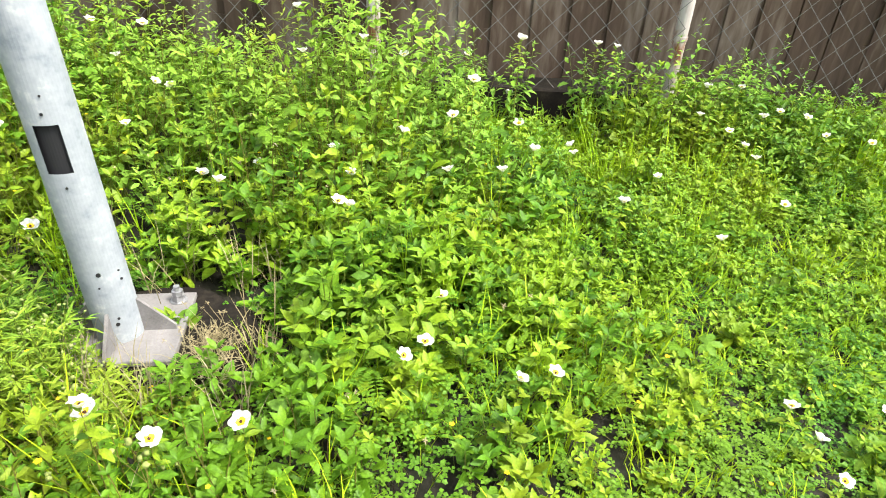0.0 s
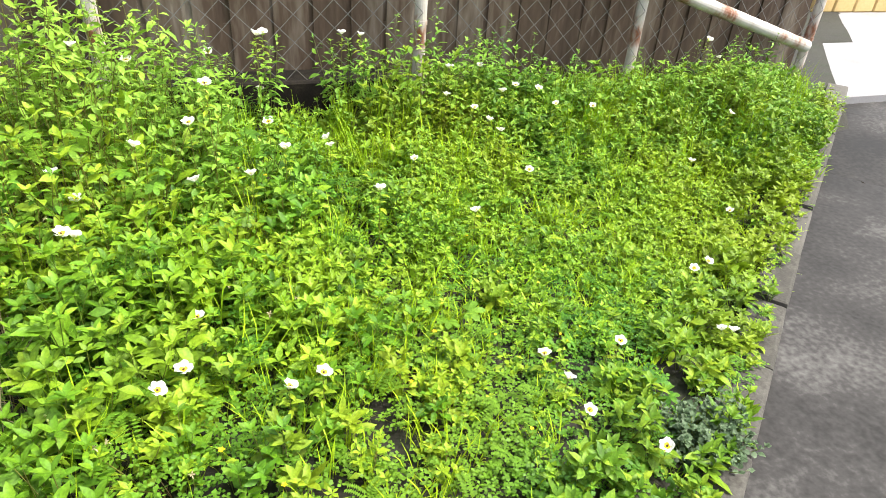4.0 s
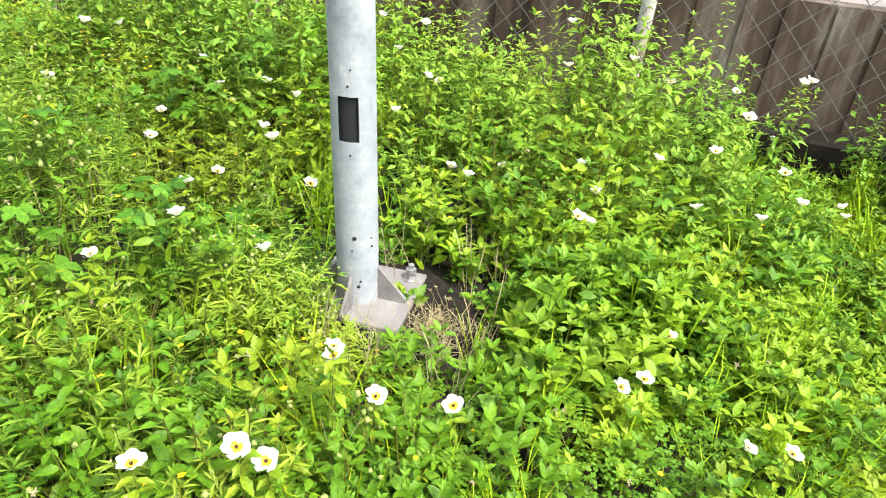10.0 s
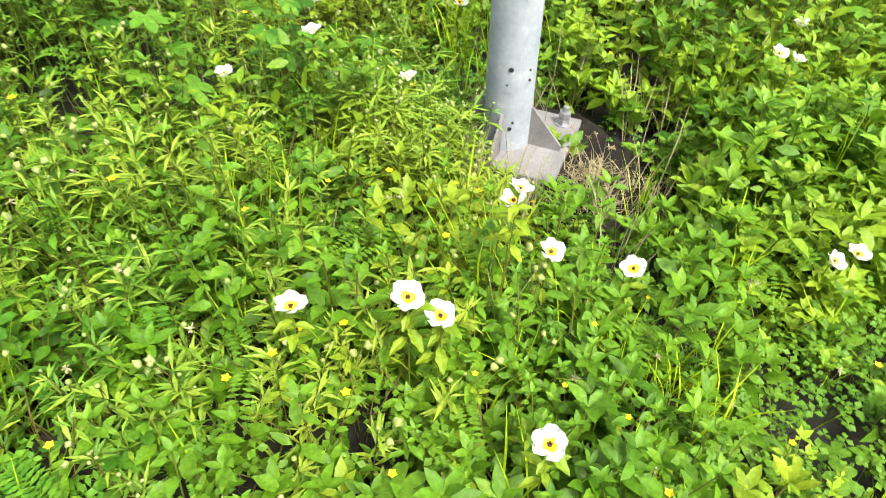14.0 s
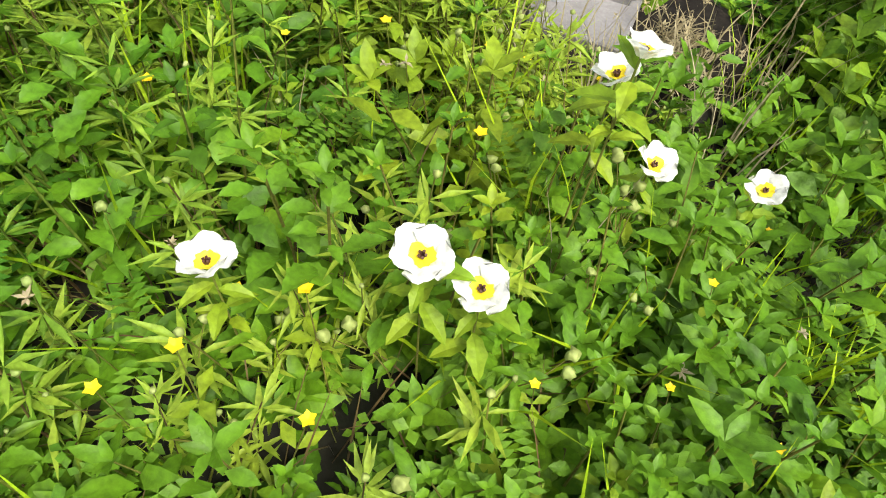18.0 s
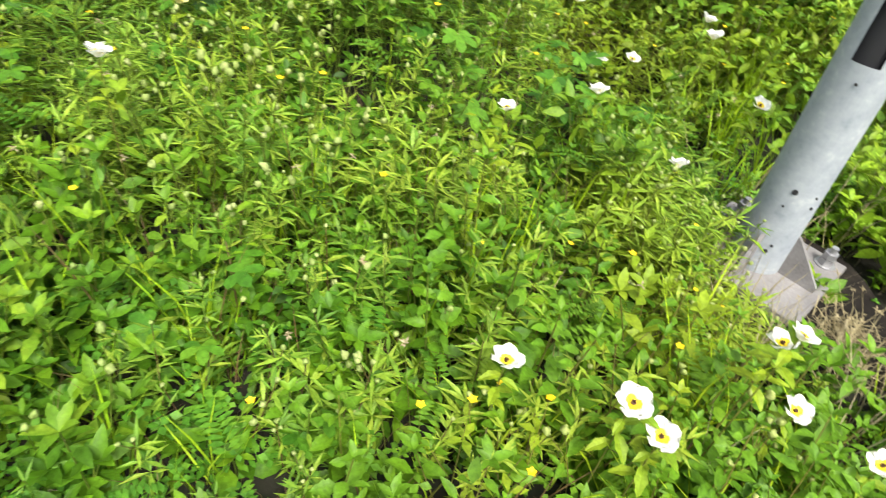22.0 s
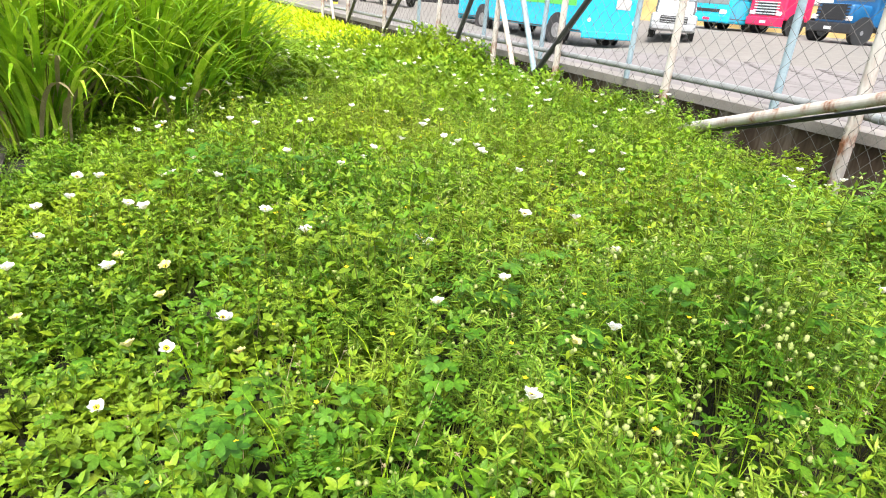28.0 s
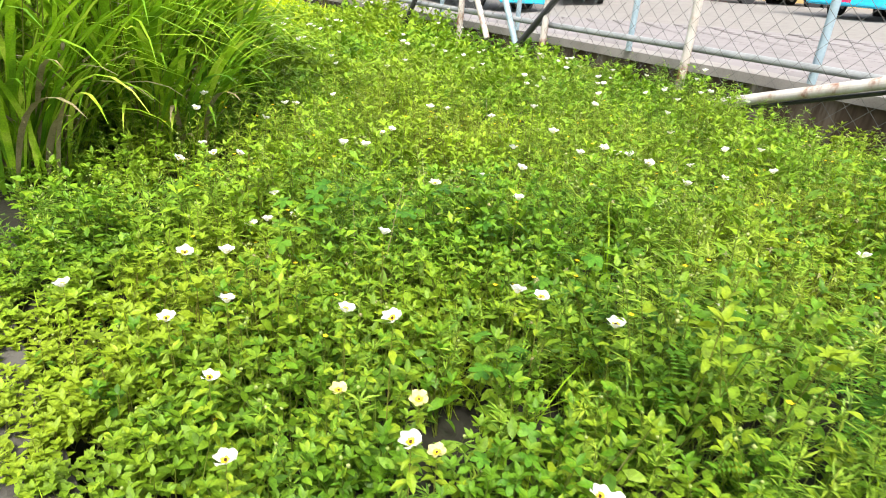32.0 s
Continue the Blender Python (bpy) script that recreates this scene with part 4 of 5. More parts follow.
FL_CREAM = ((-2.125, -2.57, 0.279), (-2.042, -2.371, 0.274), (-1.903, -2.366, 0.212), (-1.776, -2.814, 0.186), (-1.621, -2.409, 0.166), (-1.536, -2.032, 0.183), (-4.507, -2.941, 0.2), (-1.105, 0.893, 0.3), (-1.203, -0.988, 0.407),)
FLOWERS = np.array([(x, y, ground_z(x, y) + canopy(x, y) + 0.03) for s in (FL_BUSH, FL_RIGHT, FL_MEADOW) for x, y in s] + [p for s in (FL_HIGH, FL_POLE, FL_LEFT, FL_MID, FL_FAR, FL_WALKSIDE, FL_CREAM) for p in s])
rng = np.random.default_rng(7)
def leaf(length, width, segs=3, fold=0.35, droop=0.3, toothed=False, broad_at=0.42):
    """One leaf along +x, folded along its midrib, drooping to its tip."""
    s = np.linspace(0, 1, segs + 1)
    mid = np.stack([length * s, 0 * s, -droop * length * s ** 2], 1)
    half = width / 2 * np.sin(np.pi * s ** (math.log(0.5) / math.log(broad_at)))
    if toothed:
        half[1:-1] *= 1 + 0.11 * (-1) ** np.arange(segs - 1)
    side = np.stack([length * s + 0.04 * length * (half > 0), half, -droop * length * s ** 2 + fold * half], 1)[1:-1]
    v = np.concatenate([mid, side, side * (1, -1, 1)])
    n, f = segs + 1, []
    for sgn in (0, 1):
        e = lambda i: n + sgn * (segs - 1) + i - 1
        tri = [(0, 1, e(1))] + [t for i in range(1, segs - 1) for t in ((i, i + 1, e(i + 1)), (i, e(i + 1), e(i)))] + [(segs - 1, segs, e(segs - 1))]
        f += [t if sgn else t[::-1] for t in tri]
    return v, np.array(f)

def ribbon(length, width, segs, bend, lean):
    """A grass blade that rises and arches over."""
    s = np.linspace(0, 1, segs + 1)
    ang = lean + bend * s ** 1.6
    step = length / segs
    x = np.concatenate([[0], np.cumsum(np.sin(ang[:-1]) * step)])
    z = np.concatenate([[0], np.cumsum(np.cos(ang[:-1]) * step)])
    half = width / 2 * np.minimum(1, (1 - s) * 3.2 + 0.02) * (0.6 + 0.4 * np.minimum(s * 4, 1))
    v = np.concatenate([np.stack([x, half, z], 1), np.stack([x, -half, z], 1)])
    n = segs + 1
    f = [t for i in range(segs) for t in ((i, i + 1, n + i + 1), (i, n + i + 1, n + i))]
    return v, np.array(f)

def sliver(length, width, droop=0.3):
    """A narrow leaf of two faces."""
    v = np.array([(0, 0, 0), (length * 0.45, width / 2, -droop * length * 0.2), (length, 0, -droop * length), (length * 0.45, -width / 2, -droop * length * 0.2)])
    return v, np.array([(0, 2, 1), (0, 3, 2)])

def turned(v, yaw, pitch, roll=0.0, at=(0, 0, 0)):
    m = Matrix.Rotation(yaw, 3, "Z") @ Matrix.Rotation(-pitch, 3, "Y") @ Matrix.Rotation(roll, 3, "X")
    return v @ np.array(m).T + np.array(at)

class Heap:
    """Collects shapes with a material slot each."""
    def __init__(self):
        self.v, self.f, self.m, self.n = [], [], [], 0
    def add(self, v, f, slot):
        self.v.append(v), self.f.append(f + self.n), self.m.append(np.full(len(f), slot))
        self.n += len(v)
        return self
    def done(self):
        return np.concatenate(self.v), np.concatenate(self.f), np.concatenate(self.m)

def stalk(a, b, r, bow=0.0):
    a, b = np.array(a, float), np.array(b, float)
    mid = (a + b) / 2 + np.array((bow, bow * 0.6, 0))
    ring = np.array([(math.cos(k * 2.094) * r, math.sin(k * 2.094) * r, 0) for k in range(3)])
    v = np.concatenate([a + ring, mid + ring * 0.85, b + ring * 0.6])
    f = [t for j in (0, 3) for k in range(3) for t in ((j + k, j + (k + 1) % 3, j + 3 + (k + 1) % 3), (j + k, j + 3 + (k + 1) % 3, j + 3 + k))]
    return v, np.array(f)

def ball(r, fine=1):
    bm = bmesh.new()
    bmesh.ops.create_icosphere(bm, subdivisions=fine, radius=r)
    v = np.array([x.co[:] for x in bm.verts]) * (0.72 + 0.5 * rng.random((len(bm.verts), 1)))
    f = np.array([[q.index for q in x.verts] for x in bm.faces])
    bm.free()
    return v, f

def broad_plant(h, segs, size=0.05, toothed=False, wide=0.5, spread=1.0, rise=0.75):
    q = Heap()
    jx, jy = rng.normal(0, 0.05 * h + 0.01, 2)
    q.add(*stalk((0, 0, -0.02), (jx, jy, h), 0.0022, 0.02 * rng.normal()), 1)
    k, z, a = 0, max(0.02, h - 0.32), rng.random() * 6
    while z < h:
        u = z / h
        top = (h - z) / 0.3
        for side in (0, math.pi):
            L = size * rng.uniform(0.7, 1.25) * (0.45 + 0.75 * min(1, top * 1.6))
            pitch = rise * (1 - min(1, top * 1.3)) + rng.normal(0, 0.22)
            yaw = a + side + rng.normal(0, 0.25)
            pet = L * 0.3 * spread
            at = (jx * u + pet * math.cos(yaw), jy * u + pet * math.sin(yaw), z + pet * 0.3)
            v, f = leaf(L, L * wide * rng.uniform(0.85, 1.15), segs, rng.uniform(0.15, 0.5), rng.uniform(0.1, 0.5), toothed)
            q.add(turned(v, yaw, pitch, rng.normal(0, 0.3), at), f, 0)
        a += 1.75
        z += rng.uniform(0.024, 0.04) * (size / 0.05)
    for i in range(4):
        L = size * rng.uniform(0.4, 0.6)
        v, f = leaf(L, L * wide * 0.8, segs, 0.4, 0.2)
        q.add(turned(v, a + i * 1.6, rng.uniform(0.5, 1.1), 0, (jx, jy, h)), f, 0)
    return q.done()

def herb(h, stems, size, wide=0.46, segs=3, toothed=False, flare=0.4, bare=0.2):
    """A clump of stems that part from one root, with leaves held level and a rosette at each tip."""
    q = Heap()
    for s in range(stems):
        a = s * 6.283 / stems + rng.normal(0, 0.4)
        hh = h * (rng.uniform(0.68, 1.0) if s else 1.0)
        r = flare * hh * rng.uniform(0.4, 1.0) if s or stems > 2 else 0.06 * h
        tip = np.array((r * math.cos(a), r * math.sin(a), hh))
        q.add(*stalk((0, 0, -0.02), tip, 0.0021, 0.015 * rng.normal()), 1)
        low = max(bare, 1 - 0.3 / hh)
        n = int(np.clip((1 - low) * hh / (size * 0.42), 2, 8))
        yaw = rng.random() * 6.283
        for i in range(n):
            u = low + (1 - low) * (i + rng.uniform(0.2, 0.8)) / n
            L = size * rng.uniform(0.75, 1.25) * (1.12 - 0.42 * u ** 3)
            yaw += 2.4 + rng.normal(0, 0.3)
            at = tip * u + np.array((math.cos(yaw), math.sin(yaw), 0.25)) * L * 0.18
            v, f = leaf(L, L * wide * rng.uniform(0.85, 1.2), segs, rng.uniform(0.08, 0.4), rng.uniform(0.05, 0.4), toothed)
            q.add(turned(v, yaw, rng.normal(0.45, 0.5), rng.normal(0, 0.45), at), f, 0)
        for i in range(5):
            L = size * rng.uniform(0.45, 0.85)
            v, f = leaf(L, L * wide * 0.95, segs, 0.3, 0.2, toothed)
            q.add(turned(v, yaw + i * 2.4, rng.uniform(0.3, 1.1), rng.normal(0, 0.15), tip), f, 0)
    return q.done()

def lobed_plant(h):
    """A few hand-shaped leaves, level on thin stalks."""
    q = Heap()
    for i in range(int(rng.integers(4, 8))):
        a, r, z = i * 2.4 + rng.normal(0, 0.3), rng.uniform(0.03, 0.1), h * rng.uniform(0.7, 1.1)
        at = np.array((r * math.cos(a), r * math.sin(a), z))
        q.add(*stalk((0, 0, 0), at, 0.0012, 0.01), 1)
        size, t = rng.uniform(0.036, 0.056), rng.normal(0, 0.22, 2)
        for k, long in enumerate((0.7, 0.92, 1.0, 0.92, 0.7)):
            v, f = leaf(size * long, size * 0.52, 4, 0.12, 0.2, True, 0.55)
            v = turned(v, (k - 2) * 0.98, 0.05)
            q.add(turned(v, a, t[0], t[1], at), f, 0)
    return q.done()

def narrow_plant(h, buds):
    q = Heap()
    jx, jy = rng.normal(0, 0.08 * h, 2)
    q.add(*stalk((0, 0, -0.02), (jx, jy, h), 0.0016, 0.015 * rng.normal()), 1)
    z = max(0.03, h - 0.42)
    while z < h - 0.01:
        u = z / h
        for i in range(6):
            L = rng.uniform(0.03, 0.055)
            v, f = sliver(L, L * 0.17, rng.uniform(-0.1, 0.5))
            q.add(turned(v, rng.random() * 6.28, rng.uniform(0.0, 0.8), 0, (jx * u, jy * u, z)), f, 0)
        z += rng.uniform(0.026, 0.042)
    for i in range(buds):
        b = np.array((jx, jy, h)) + (rng.normal(0, 0.02, 3) + (0, 0, 0.02) if i else (0, 0, 0.005))
        if i:
            q.add(*stalk((jx, jy, h - 0.04), b, 0.0008), 1)
        v, f = ball(rng.uniform(0.0035, 0.006))
        q.add(v + b, f, 2)
    return q.done()

def clover_patch(h):
    q = Heap()
    for i in range(11):
        x, y = rng.normal(0, 0.035, 2)
        z = h * rng.uniform(0.55, 1.1)
        if i % 4 == 0:
            q.add(*stalk((x * 0.4, y * 0.4, 0), (x, y, z), 0.0009), 1)
        a, L = rng.random() * 6.28, rng.uniform(0.012, 0.019)
        for k in range(int(rng.choice((3, 3, 4)))):
            v, f = leaf(L, L * 0.8, 2, 0.15, 0.1, broad_at=0.6)
            q.add(turned(v, a + k * 2.09, rng.uniform(-0.1, 0.35), rng.normal(0, 0.2), (x, y, z)), f, 0)
    return q.done()

def fern_leaf(h):
    q = Heap()
    for i in range(3):
        a, el, n = rng.random() * 6.28, rng.uniform(0.3, 0.9), 9
        base = np.array((0, 0, h * rng.uniform(0.5, 0.9)))
        for k in range(n):
            p = base + np.array((math.cos(a) * math.cos(el), math.sin(a) * math.cos(el), math.sin(el) - 0.06 * k)) * (0.012 * (k + 1))
            for s in (-1.3, 1.3):
                v, f = leaf(0.022, 0.009, 2, 0.1, 0.1)
                q.add(turned(v, a + s, 0.15, 0, p), f, 0)
    return q.done()

def tuft(h, n, width=0.004, spread=0.02, lean=(0.05, 0.45)):
    q = Heap()
    for i in range(n):
        v, f = ribbon(h * rng.uniform(0.6, 1.2), width * rng.uniform(0.7, 1.3), 3, rng.uniform(0.3, 1.3), rng.uniform(*lean))
        q.add(turned(v, rng.random() * 6.28, 0, 0, (*rng.normal(0, spread, 2), 0)), f, 0)
    return q.done()

def yellow_herb(h):
    q = Heap()
    jx, jy = rng.normal(0, 0.03, 2)
    q.add(*stalk((0, 0, 0), (jx, jy, h), 0.0012), 1)
    for i in range(3):
        L = 0.03
        v, f = leaf(L, L * 0.5, 2)
        q.add(turned(v, rng.random() * 6.28, 0.3, 0, (jx * 0.7, jy * 0.7, h * 0.7)), f, 0)
    for k in range(5):
        v, f = leaf(0.0085, 0.007, 2, 0.1, 0.0, broad_at=0.6)
        q.add(turned(v, k * 1.257, 0.35, 0, (jx, jy, h)), f, 2)
    return q.done()

def scatter(n, x0, x1, y0, y1, weight):
    """Places on the verge, kept by a weight between 0 and 1, with their soil height and weed height."""
    out = []
    for x, y in zip(rng.uniform(x0, x1, n), rng.uniform(y0, y1, n)):
        e = edge_distance(x, y)
        if e < (0.02 if x > 1.3 else -0.05) or y > wall_y(x) - 0.06 or (0.9 < x < 2.3 and y > 2.17) or (abs(x) < 0.13 and abs(y - 0.09) < 0.13) or (0.0 < x < 0.41 and -0.12 < y < 0.42 and rng.random() < 0.93) or rng.random() > weight(x, y):
            continue
        g, h = ground_z(x, y) - 0.02, canopy(x, y)
        if 0.0 < x < 0.58 and -0.3 < y < 0.5:
            h = min(h, 0.13)
        d = np.hypot(FLOWERS[:, 0] - x, FLOWERS[:, 1] - y)
        k = d.argmin()
        if d[k] < 0.09:
            h = min(h, max(FLOWERS[k, 2] - g - 0.065, 0.05) / 1.2)
        out.append((x, y, g, h))
    return np.array(out)

def plant(name, label, category, materials, batches):
    """One object of many plants. batches: templates by height, places, a range of height factors."""
    V, F, M, n = [], [], [], 0
    for temps, places, (lo, hi) in batches:
        if not len(places):
            continue
        hs = np.array([h for h, _ in temps])
        want = np.maximum(places[:, 3] * rng.uniform(lo, hi, len(places)), 0.05)
        pick = np.abs(np.log(want[:, None] / hs[None] * rng.uniform(0.85, 1.15, (len(places), 1)))) + rng.random((len(places), len(hs))) * 0.12
        pick = pick.argmin(1)
        for k, (h, (v, f, m)) in enumerate(temps):
            sel = np.where(pick == k)[0]
            if not len(sel):
                continue
            a = rng.random(len(sel)) * 6.283
            sz = np.clip(want[sel] / h, 0.6, 1.5)
            sx = np.clip(sz, 0.8, 1.2)
            c, s = np.cos(a) * sx, np.sin(a) * sx
            lx, ly = rng.normal(0, 0.10, (2, len(sel)))
            zz = v[None, :, 2] * sz[:, None]
            X = v[None, :, 0] * c[:, None] - v[None, :, 1] * s[:, None] + places[sel, 0:1] + zz * lx[:, None]
            Y = v[None, :, 0] * s[:, None] + v[None, :, 1] * c[:, None] + places[sel, 1:2] + zz * ly[:, None]
            V.append(np.stack([X, Y, zz + places[sel, 2:3]], -1).reshape(-1, 3))
            F.append((f[None] + (np.arange(len(sel)) * len(v))[:, None, None] + n).reshape(-1, 3))
            M.append(np.tile(m, len(sel)))
            n += len(v) * len(sel)
    V, F, M = np.concatenate(V), np.concatenate(F), np.concatenate(M)
    me = bpy.data.meshes.new(name)
    me.vertices.add(len(V))
    me.vertices.foreach_set("co", V.astype(np.float32).ravel())
    me.loops.add(len(F) * 3)
    me.loops.foreach_set("vertex_index", F.astype(np.int32).ravel())
    me.polygons.add(len(F))
    me.polygons.foreach_set("loop_start", np.arange(0, len(F) * 3, 3, dtype=np.int32))
    me.polygons.foreach_set("material_index", M.astype(np.int32))
    me.update(calc_edges=True)
    for m in materials:
        me.materials.append(m)
    return tagged(new(name, me), label, category, kind="stuff")

def heights(make, hs, copies=3):
    return [(h, make(h)) for h in hs for _ in range(copies)]

def bushy(x, y):
    return min(1, bump(x, y, 0.4, 1.5, 1.15, 0.65) + bump(x, y, 2.75, 1.85, 0.8, 0.5) + bump(x, y, -1.7, 1.7, 1.2, 0.8) + 0.8 * bump(x, y, 4.7, 1.95, 1.2, 0.6))
def feathery(x, y):
    return min(1, 1.4 * bump(x, y, -1.2, -0.2, 0.55, 0.55) + 0.8 * bump(x, y, -0.75, -1.0, 0.5, 0.45) + 0.8 * bump(x, y, -1.45, -1.15, 0.5, 0.45) + 0.45 * bump(x, y, -2.4, -0.9, 0.8, 0.5) + (0.3 if x < -1.2 else 0.03 if x > 0.4 else 0.12))
def short_grass(x, y):
    """The low clover and grass, from 0 to 1."""
    line = max(0.85 + 0.75 * (y + 0.3), 0.75)
    return min(1, 0.97 / (1 + math.exp(-(x - line) * 5)) * (1 - 0.8 * bushy(x, y)) * (0.3 if -0.05 < edge_distance(x, y) < 0.35 else 1))
def drift(x, y, k):
    """Patches in which one kind of weed prevails, from 0 to 1."""
    s = math.sin(5.1 * x + 2.3 * y + 2.1 * k) + math.sin(4.3 * y - 3.1 * x + 1.7 * k) + 0.8 * math.sin(9.7 * x + 1.3 * k) * math.sin(8.9 * y - 0.9 * k)
    return min(max(0.5 + 0.45 * s, 0.0), 1.0)

near_t = heights(lambda h: broad_plant(h, 9, 0.04, True, 0.56, rise=0.5), (0.14, 0.22, 0.32), 4)
herb_t = heights(lambda h: herb(h, 3, 0.06), (0.08, 0.13, 0.2, 0.3, 0.42, 0.58), 4)
left_t = heights(lambda h: herb(h, 3, 0.048, 0.5), (0.12, 0.2, 0.3, 0.42, 0.58), 5)
wide_t = heights(lambda h: herb(h, 3, 0.066, 0.46), (0.12, 0.2, 0.3, 0.42), 5)
low_t = heights(lambda h: herb(h, 3, 0.036, 0.5, 2, flare=0.7, bare=0.1), (0.05, 0.08, 0.12), 5)
bush_t = heights(lambda h: herb(h, 3, 0.058, 0.42, bare=0.1), (0.22, 0.35, 0.5, 0.68, 0.8), 4)
sprig_t = heights(lambda h: broad_plant(h, 3, 0.05, False, 0.4, rise=0.35), (0.3, 0.5, 0.7, 0.85), 4)
away_t = heights(lambda h: herb(h, 3, 0.07, 0.46, 2), (0.14, 0.22, 0.32, 0.45, 0.6), 4)
far_t = heights(lambda h: herb(h, 2, 0.11, 0.5, 2), (0.3, 0.45), 5)
nar_t = heights(lambda h: narrow_plant(h, int(rng.integers(0, 3))), (0.2, 0.32, 0.45, 0.62, 0.8), 5)
clo_t = heights(clover_patch, (0.05, 0.08, 0.12), 4)
thin = lambda x, y: 1 - 0.55 * bump(x, y, -0.15, -1.12, 0.42, 0.36)
by_feet = lambda x, y: bump(x, y, 0.2, -0.8, 0.55, 0.5)
def budding(h, fine=1):
    q = Heap()
    j = rng.normal(0, 0.05, 2)
    q.add(*stalk((0, 0, 0), (*j, h), 0.0013, 0.01), 1)
    for i in range(int(rng.integers(1, 4))):
        p = np.array((*j, h)) + (rng.normal(0, 0.022, 3) if i else 0)
        if i:
            q.add(*stalk((*(j * 0.8), h - 0.05), p, 0.0009), 1)
        v, f = ball(rng.uniform(0.005, 0.0075), fine)
        q.add(v * rng.uniform(0.8, 1.15, (len(v), 1)) * (1, 1, 1.15) + p, f, 2)
    for i in range(6):
        L = rng.uniform(0.025, 0.045)
        v, f = leaf(L, L * 0.35, 3)
        q.add(turned(v, rng.random() * 6.28, rng.uniform(0, 0.6), 0, (*(j * 0.7), h * rng.uniform(0.45, 0.85))), f, 0)
    return q.done()
free = lambda x, y: (1 - short_grass(x, y)) * (1 - 0.9 * bushy(x, y))
plant("toothed_weeds", "toothed-leaved green weeds crowding before the pole", "weeds", (NEAR, STEM), [
    (near_t, scatter(2000, -0.75, 1.2, -1.7, 0.2, lambda x, y: min(1, 1.3 * by_feet(x, y)) * (0.12 + 0.88 * drift(x, y, 0)) * (1 if y > -0.85 else 0.5) * thin(x, y)), (0.3, 1.3)),
    (heights(lambda h: broad_plant(h, 3, 0.045, False, 0.45), (0.09, 0.14), 4), scatter(1900, -0.6, 1.8, -2.2, 0.6, lambda x, y: 0.75 * (1 - 0.85 * by_feet(x, y)) * (1 - 0.8 * short_grass(x, y)) * thin(x, y)), (0.3, 0.7)),
    (herb_t, scatter(650, 0.1, 2.2, -1.1, 1.3, lambda x, y: 0.9 * free(x, y) * drift(x, y, 0) * (1 - 0.85 * by_feet(x, y))), (0.6, 1.4)),
    (herb_t, scatter(220, -1.1, 0.9, -2.0, -0.4, thin), (0.3, 0.75)),
    (left_t, scatter(1300, -3.4, -0.5, -3.2, 1.6, lambda x, y: drift(x, y, 7) ** 2 * (1 - 0.9 * feathery(x, y))), (0.5, 1.15))])
plant("lobed_weeds", "bright green weeds with hand-shaped lobed leaves", "weeds", (CLOVER, STEM), [
    (heights(lobed_plant, (0.1, 0.18, 0.28, 0.4), 4), scatter(420, -3.4, 2.6, -2.6, 1.4, lambda x, y: (0.15 + 0.75 * drift(x, y, 8) ** 2) * (1 - 0.85 * by_feet(x, y)) * (1 - 0.85 * short_grass(x, y))), (0.8, 1.1))])
plant("budding_weeds", "thin weeds with round pale green flower heads", "weeds", (NEAR, STEM, BUD), [
    (heights(lambda h: budding(h, 2), (0.2, 0.3, 0.42), 5), scatter(230, -1.3, 0.4, -1.9, 0.2, lambda x, y: 0.1 + 0.8 * drift(x, y, 3)), (0.9, 1.1)),
    (heights(budding, (0.3, 0.45, 0.6), 5), scatter(750, -7.5, -1.0, -3.8, 2.0, lambda x, y: 0.15 + 0.7 * drift(x, y, 3)), (0.9, 1.08)),
    (heights(lambda h: budding(h, 2), (0.3, 0.45), 5), scatter(420, -1.9, -0.2, -1.8, 0.3, lambda x, y: bump(x, y, -1.0, -0.75, 0.45, 0.4)), (0.95, 1.12))])
plant("broad_leaved_weeds", "dense yellow-green broad-leaved weeds covering the verge", "weeds", (BROAD, STEM), [
    (near_t, scatter(200, -0.75, 1.2, -1.0, 0.2, lambda x, y: by_feet(x, y) * drift(x, y, 1)), (0.4, 1.25)),
    (herb_t, scatter(1500, -0.6, 5.2, -2.6, 2.6, lambda x, y: (1 - by_feet(x, y)) * (1 - 0.75 * bushy(x, y)) * (1 - 0.93 * short_grass(x, y)) * (1 - 0.7 * feathery(x, y)) * (0.3 + 0.7 * drift(x, y, 1))), (0.35, 1.25)),
    (left_t, scatter(2500, -2.8, -0.4, -3.8, 2.6, lambda x, y: (1 - by_feet(x, y)) * (1 - 0.75 * bushy(x, y)) * (1 - feathery(x, y)) * (0.35 + 0.65 * drift(x, y, 1))), (0.3, 1.25)),
    (left_t, scatter(1500, -3.8, -0.9, -4.3, -1.4, lambda x, y: (0.9 if -0.02 < edge_distance(x, y) < 0.65 else 0.0) * (0.6 + 0.4 * drift(x, y, 4))), (0.5, 1.25)),
    (left_t, scatter(750, -4.2, -1.2, -3.7, -1.4, lambda x, y: 0.8), (0.3, 0.8)),
    (bush_t, scatter(520, 1.9, 6.0, 1.1, 2.4, bushy), (0.5, 1.15)),
    (herb_t, scatter(320, 1.0, 6.1, -1.0, 2.5, lambda x, y: (1 - bushy(x, y)) * drift(x, y, 1) ** 2), (0.6, 1.3)),
    (herb_t, scatter(1300, 0.7, 5.4, -1.6, 1.6, lambda x, y: (0.9 if 0.03 < edge_distance(x, y) < 0.42 else 0.012)), (0.9, 2.0))])
